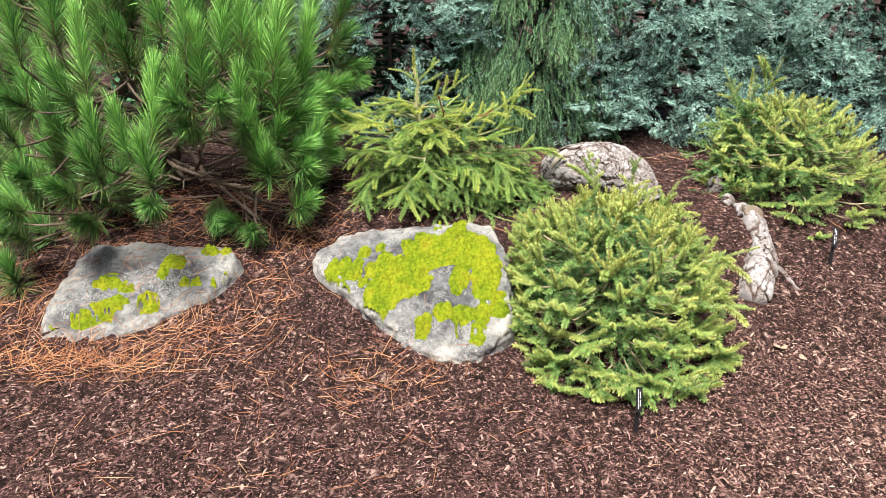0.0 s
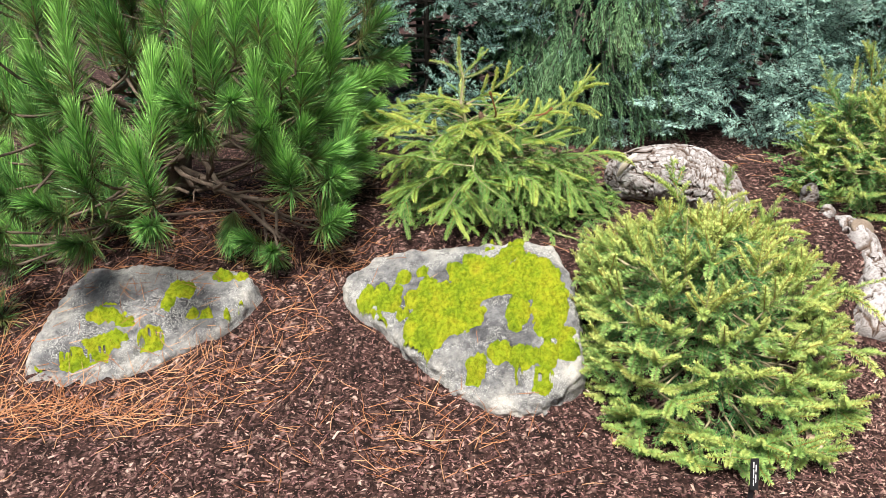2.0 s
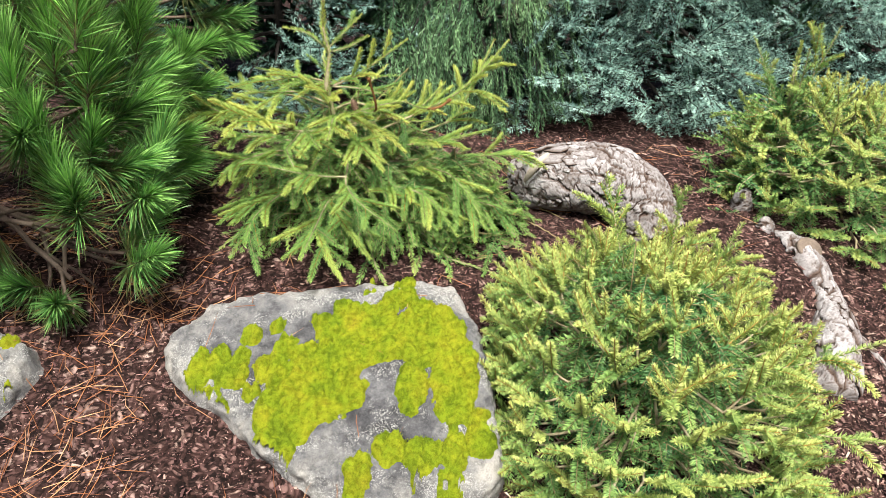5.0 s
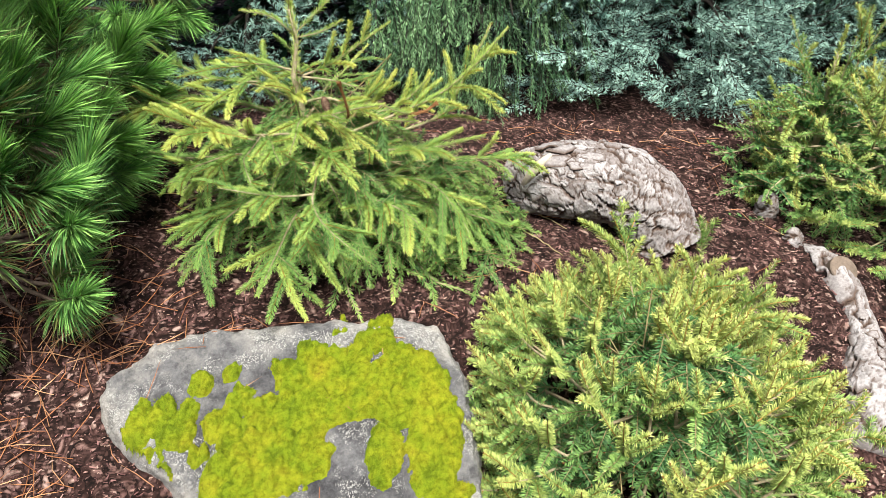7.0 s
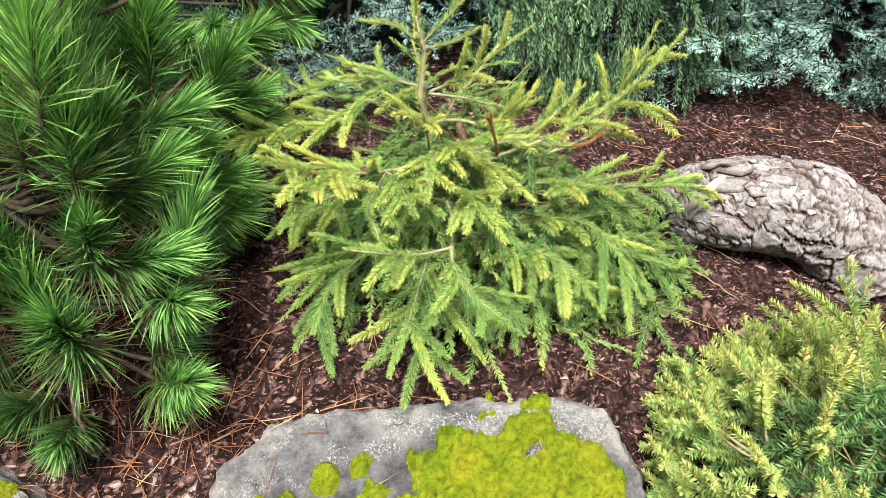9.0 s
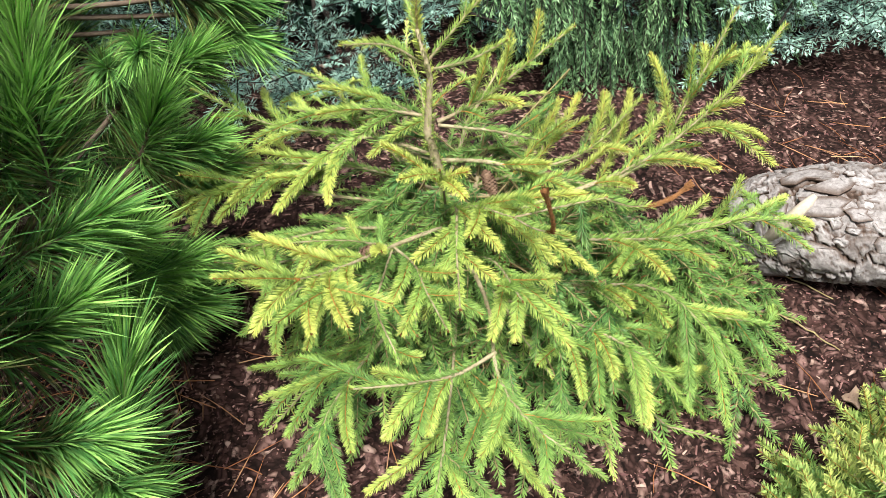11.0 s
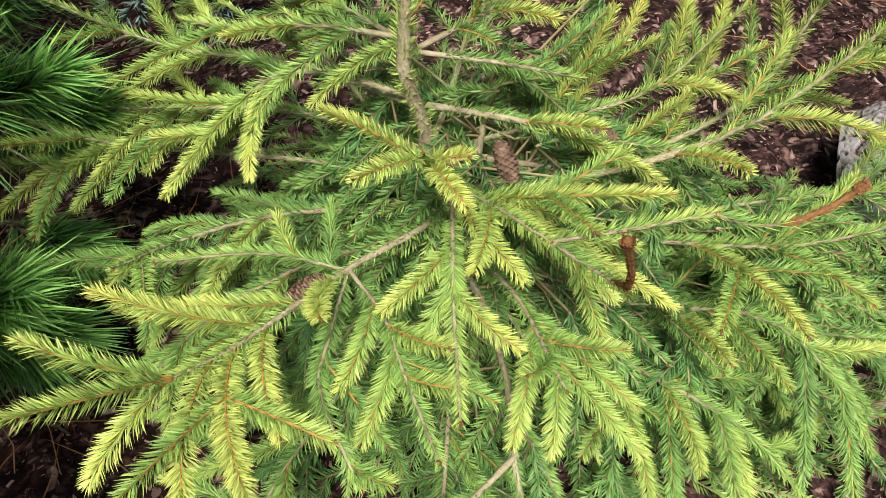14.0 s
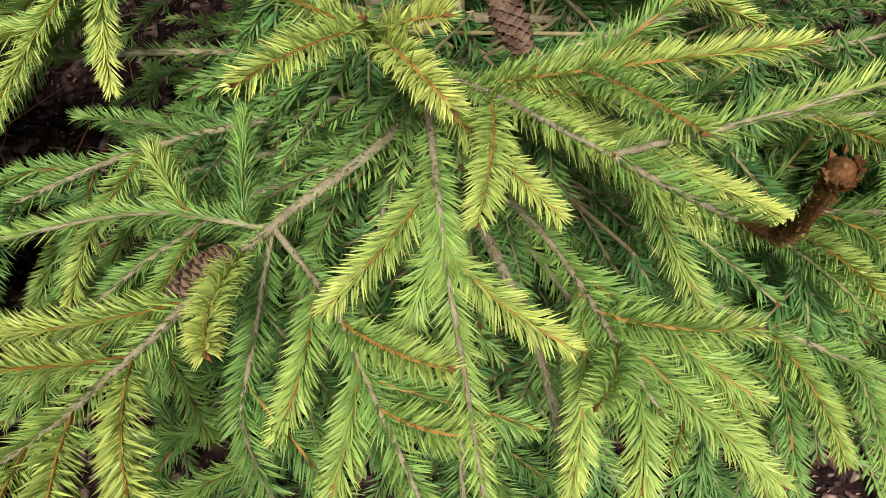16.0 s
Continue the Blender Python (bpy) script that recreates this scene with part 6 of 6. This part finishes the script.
limb([(-0.09, 3.68, 0.68), (0.06, 3.60, 0.78), (0.173, 3.569, 0.842), (0.26, 3.585, 0.885), (0.345, 3.60, 0.96), (0.415, 3.62, 1.04)], [(0.345, 3.575, 0.943), (0.395, 3.625, 0.985), (0.431, 3.624, 0.84), (0.30, 3.52, 0.86), (0.16, 3.50, 0.86)], bare=0.35, fill=0.6, thick=0.0046, tone=0.68)
limb([(-0.09, 3.69, 0.62), (0.15, 3.64, 0.66), (0.35, 3.62, 0.68), (0.511, 3.589, 0.69)], [(0.552, 3.70, 0.66), (0.43, 3.66, 0.74), (0.58, 3.64, 0.63)], bare=0.25, fill=0.9, tone=0.55)
limb([(-0.085, 3.67, 0.64), (0.08, 3.55, 0.73), (0.22, 3.48, 0.77), (0.346, 3.465, 0.808)], [(0.179, 3.37, 0.785), (0.26, 3.40, 0.77), (0.30, 3.53, 0.80)], bare=0.25, fill=0.9, tone=0.6)
limb([(-0.085, 3.66, 0.60), (0.08, 3.52, 0.66), (0.205, 3.459, 0.685), (0.28, 3.40, 0.63), (0.33, 3.36, 0.54)], [(0.142, 3.399, 0.707), (0.20, 3.38, 0.68), (0.36, 3.44, 0.62)], bare=0.25, fill=0.9, tone=0.55)
limb([(-0.085, 3.66, 0.56), (0.05, 3.48, 0.63), (0.158, 3.373, 0.63), (0.24, 3.33, 0.53)], [(0.104, 3.329, 0.634), (0.15, 3.29, 0.57), (0.292, 3.408, 0.54), (0.05, 3.31, 0.62)], bare=0.25, fill=0.9, tone=0.55)
limb([(-0.09, 3.65, 0.55), (-0.13, 3.42, 0.60), (-0.17, 3.26, 0.58), (-0.206, 3.169, 0.537)], [(-0.099, 3.145, 0.485), (-0.019, 3.226, 0.51), (-0.28, 3.24, 0.56)], bare=0.25, fill=0.9, tone=0.5)
limb([(-0.09, 3.66, 0.56), (-0.22, 3.50, 0.62), (-0.33, 3.38, 0.58), (-0.36, 3.32, 0.52)], [(-0.44, 3.45, 0.55), (-0.30, 3.30, 0.58), (-0.47, 3.55, 0.52)], bare=0.25, fill=0.9, tone=0.42)
limb([(-0.09, 3.68, 0.56), (0.15, 3.55, 0.60), (0.33, 3.50, 0.57), (0.45, 3.50, 0.53)], [(0.366, 3.46, 0.51), (0.484, 3.548, 0.52), (0.27, 3.43, 0.52)], bare=0.25, fill=0.9, tone=0.45)
add_cones(loose, [((-0.225, 3.488, 0.806), (-0.8, -0.5, -0.05)), ((-0.052, 3.575, 0.865), (0.2, -0.6, -0.6)), ((0.052, 3.65, 0.80), (0.8, -0.2, -0.2))])
limb([(-0.034, 3.443, 0.866), (-0.012, 3.41, 0.868), (0.002, 3.375, 0.885)], [], bare=0.0, fill=0.0, thick=0.002, tone=0.62)
add_brown_tip(loose, [(-0.002, 3.385, 0.879), (0.003, 3.37, 0.89), (0.0, 3.36, 0.912), (-0.008, 3.352, 0.94), (-0.018, 3.342, 0.972)])
limb([(0.088, 3.42, 0.90), (0.12, 3.415, 0.886), (0.155, 3.418, 0.88)], [], bare=0.0, fill=0.0, thick=0.002, tone=0.62)
add_brown_tip(loose, [(0.145, 3.416, 0.881), (0.165, 3.42, 0.88), (0.19, 3.424, 0.886), (0.208, 3.426, 0.90)])
settle(loose)
GOLD_MATS = [M_GOLD, M_TWIG, M_TRUNK, M_BUD, M_FRESH]
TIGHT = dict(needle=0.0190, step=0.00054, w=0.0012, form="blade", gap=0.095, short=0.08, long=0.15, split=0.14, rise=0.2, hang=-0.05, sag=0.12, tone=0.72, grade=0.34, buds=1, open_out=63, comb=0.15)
# green inner growth, its tone lowered further to stand for shade
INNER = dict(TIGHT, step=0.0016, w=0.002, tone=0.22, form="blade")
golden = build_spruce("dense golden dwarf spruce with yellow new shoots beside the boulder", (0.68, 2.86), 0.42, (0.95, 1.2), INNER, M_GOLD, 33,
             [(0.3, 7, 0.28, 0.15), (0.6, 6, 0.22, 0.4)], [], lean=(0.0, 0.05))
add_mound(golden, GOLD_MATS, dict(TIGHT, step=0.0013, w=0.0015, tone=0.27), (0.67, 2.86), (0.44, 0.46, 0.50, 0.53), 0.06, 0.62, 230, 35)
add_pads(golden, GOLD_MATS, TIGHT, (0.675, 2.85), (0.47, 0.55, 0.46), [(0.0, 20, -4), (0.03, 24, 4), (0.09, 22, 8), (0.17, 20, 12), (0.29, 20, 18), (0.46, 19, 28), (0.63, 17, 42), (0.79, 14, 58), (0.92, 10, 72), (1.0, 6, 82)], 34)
for nodes, tips in (([(0.66, 2.92, 0.42), (0.63, 3.04, 0.58), (0.60, 3.16, 0.78)], [(0.52, 3.17, 0.72), (0.56, 3.14, 0.70), (0.62, 3.17, 0.765), (0.66, 3.12, 0.70)]),
                    ([(0.68, 2.92, 0.40), (0.75, 3.02, 0.56), (0.78, 3.08, 0.76)], [(0.72, 3.08, 0.70), (0.84, 3.06, 0.68), (0.88, 3.04, 0.66)]),
                    ([(0.70, 2.90, 0.40), (0.84, 2.99, 0.52), (0.955, 3.05, 0.68)], [(1.0, 3.0, 0.60), (1.03, 2.98, 0.56), (0.90, 3.06, 0.62), (0.93, 2.97, 0.58)]),
                    ([(0.70, 2.85, 0.38), (0.92, 2.72, 0.44), (1.16, 2.68, 0.53)], [(1.05, 2.62, 0.50), (1.02, 2.74, 0.55), (1.12, 2.62, 0.42), (0.95, 2.60, 0.46)]),
                    ([(0.72, 2.82, 0.30), (0.95, 2.62, 0.33), (1.12, 2.55, 0.34)], [(1.08, 2.50, 0.30), (1.03, 2.62, 0.38)])):
    bough(golden, GOLD_MATS, TIGHT, nodes, tips, bare=0.2, tone=0.70, fill=0.9, thick=0.003, twigs=0.07)
settle(golden)
FAR = dict(TIGHT, step=0.0008, w=0.0014)
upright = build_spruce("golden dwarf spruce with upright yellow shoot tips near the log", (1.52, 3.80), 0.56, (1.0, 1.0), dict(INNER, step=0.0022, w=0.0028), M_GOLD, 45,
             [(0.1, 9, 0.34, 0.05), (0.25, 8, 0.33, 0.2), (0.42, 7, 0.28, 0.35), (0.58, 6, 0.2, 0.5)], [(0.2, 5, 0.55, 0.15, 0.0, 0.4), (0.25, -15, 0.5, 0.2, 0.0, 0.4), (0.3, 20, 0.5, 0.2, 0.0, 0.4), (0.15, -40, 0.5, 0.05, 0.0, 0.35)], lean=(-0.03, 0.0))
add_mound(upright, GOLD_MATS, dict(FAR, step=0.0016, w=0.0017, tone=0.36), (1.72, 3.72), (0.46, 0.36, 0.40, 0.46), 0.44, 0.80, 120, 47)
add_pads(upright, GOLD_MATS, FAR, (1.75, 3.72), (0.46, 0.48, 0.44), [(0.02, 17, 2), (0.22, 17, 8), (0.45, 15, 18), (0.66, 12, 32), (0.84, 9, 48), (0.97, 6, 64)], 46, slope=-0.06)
for nodes, tips in (([(1.515, 3.80, 0.74), (1.47, 3.88, 0.86), (1.41, 3.97, 1.02)], [(1.37, 3.90, 0.90), (1.49, 3.92, 0.95)]),
                    ([(1.51, 3.80, 0.80), (1.495, 3.76, 0.88), (1.477, 3.725, 1.02)], [(1.42, 3.70, 0.90)]),
                    ([(1.515, 3.80, 0.82), (1.56, 3.80, 0.91), (1.634, 3.813, 1.085)], [(1.63, 3.76, 1.0), (1.54, 3.82, 1.08), (1.50, 3.80, 1.10)]),
                    ([(1.515, 3.80, 0.72), (1.42, 3.78, 0.77), (1.33, 3.72, 0.80)], [(1.34, 3.80, 0.82), (1.31, 3.68, 0.72)]),
                    ([(1.515, 3.79, 0.64), (1.42, 3.72, 0.68), (1.315, 3.68, 0.70)], [(1.33, 3.62, 0.675), (1.36, 3.78, 0.74)]),
                    ([(1.515, 3.79, 0.56), (1.43, 3.72, 0.57), (1.34, 3.72, 0.54)], [(1.39, 3.63, 0.52), (1.33, 3.83, 0.55)]),
                    ([(1.515, 3.80, 0.70), (1.45, 3.90, 0.74), (1.345, 3.98, 0.74)], [(1.35, 4.05, 0.70), (1.40, 3.98, 0.82)])):
    bough(upright, GOLD_MATS, dict(FAR, step=0.0008), nodes, tips, bare=0.2, tone=0.58, fill=0.9, thick=0.003, twigs=0.07)
settle(upright)

build_pine("large bushy green pine with long needle tufts", (-1.42, 3.80), (0.80, 0.86, 1.4), 176, 55)

build_fir("blue_fir", "silvery blue-green fir with dense flat sprays", (-0.32, 4.85), (0.75, 0.5, 1.2), 640, M_BLUE, 61, 0.021, 0.135, 0.1, 0.62, 0.0014, 0.0025, 10, top=2.6, foot_gaps=0.5)
build_fir("weeping_spruce", "green weeping spruce with hanging branches", (0.55, 4.82), (0.42, 0.5, 1.25), 260, M_WEEP, 62, 0.019, 0.26, 0.9, 0.5, 0.0017, 0.0026, 10, top=2.4)
build_fir("blue_fir", "silvery blue-green fir with dense flat sprays", (1.3, 4.8), (0.6, 0.5, 1.2), 640, M_BLUE, 63, 0.021, 0.135, 0.1, 0.62, 0.0014, 0.0025, 10, top=2.6)
build_fir("blue_fir", "silvery blue-green fir with dense flat sprays", (2.4, 4.85), (0.75, 0.6, 1.2), 640, M_BLUE, 64, 0.021, 0.135, 0.05, 0.64, 0.0014, 0.0025, 10, top=2.6)
# backing row added to fill the gaps between firs with shade; tone near black
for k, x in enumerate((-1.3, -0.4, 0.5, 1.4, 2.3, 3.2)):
    build_fir("backing_conifer", "dark green conifer added behind the firs to close gaps and keep light out", (x, 5.55), (0.75, 0.55, 1.9), 144, M_WEEP, 71 + k, 0.06, 0.4, 0.2, 0.1, 0.017, 0.018)

build_tag((0.645, 2.235), 0.165, 4)
build_tag((1.655, 3.1), 0.16, -4)
for k, (x, y, s, yaw) in enumerate([(0.43, 3.46, 0.03, 20), (0.59, 3.40, 0.028, 70), (0.46, 3.52, 0.02, 120), (1.30, 2.68, 0.035, 15), (1.36, 2.62, 0.025, 80), (0.93, 2.52, 0.04, -30), (0.52, 3.33, 0.022, 50)]):
    build_leaf((x, y), s, yaw, 70 + k)
rng = np.random.default_rng(80)
build_twig([(0.533, 3.74, 0.02), (0.57, 3.69, 0.016), (0.612, 3.65, 0.01), (0.655, 3.61, 0.004)], 0.0022)
build_twig([(0.505, 3.63, 0.006), (0.56, 3.565, 0.008), (0.616, 3.50, 0.004)], 0.0024)
build_straw()
build_chips(72000, 14000, 46000)
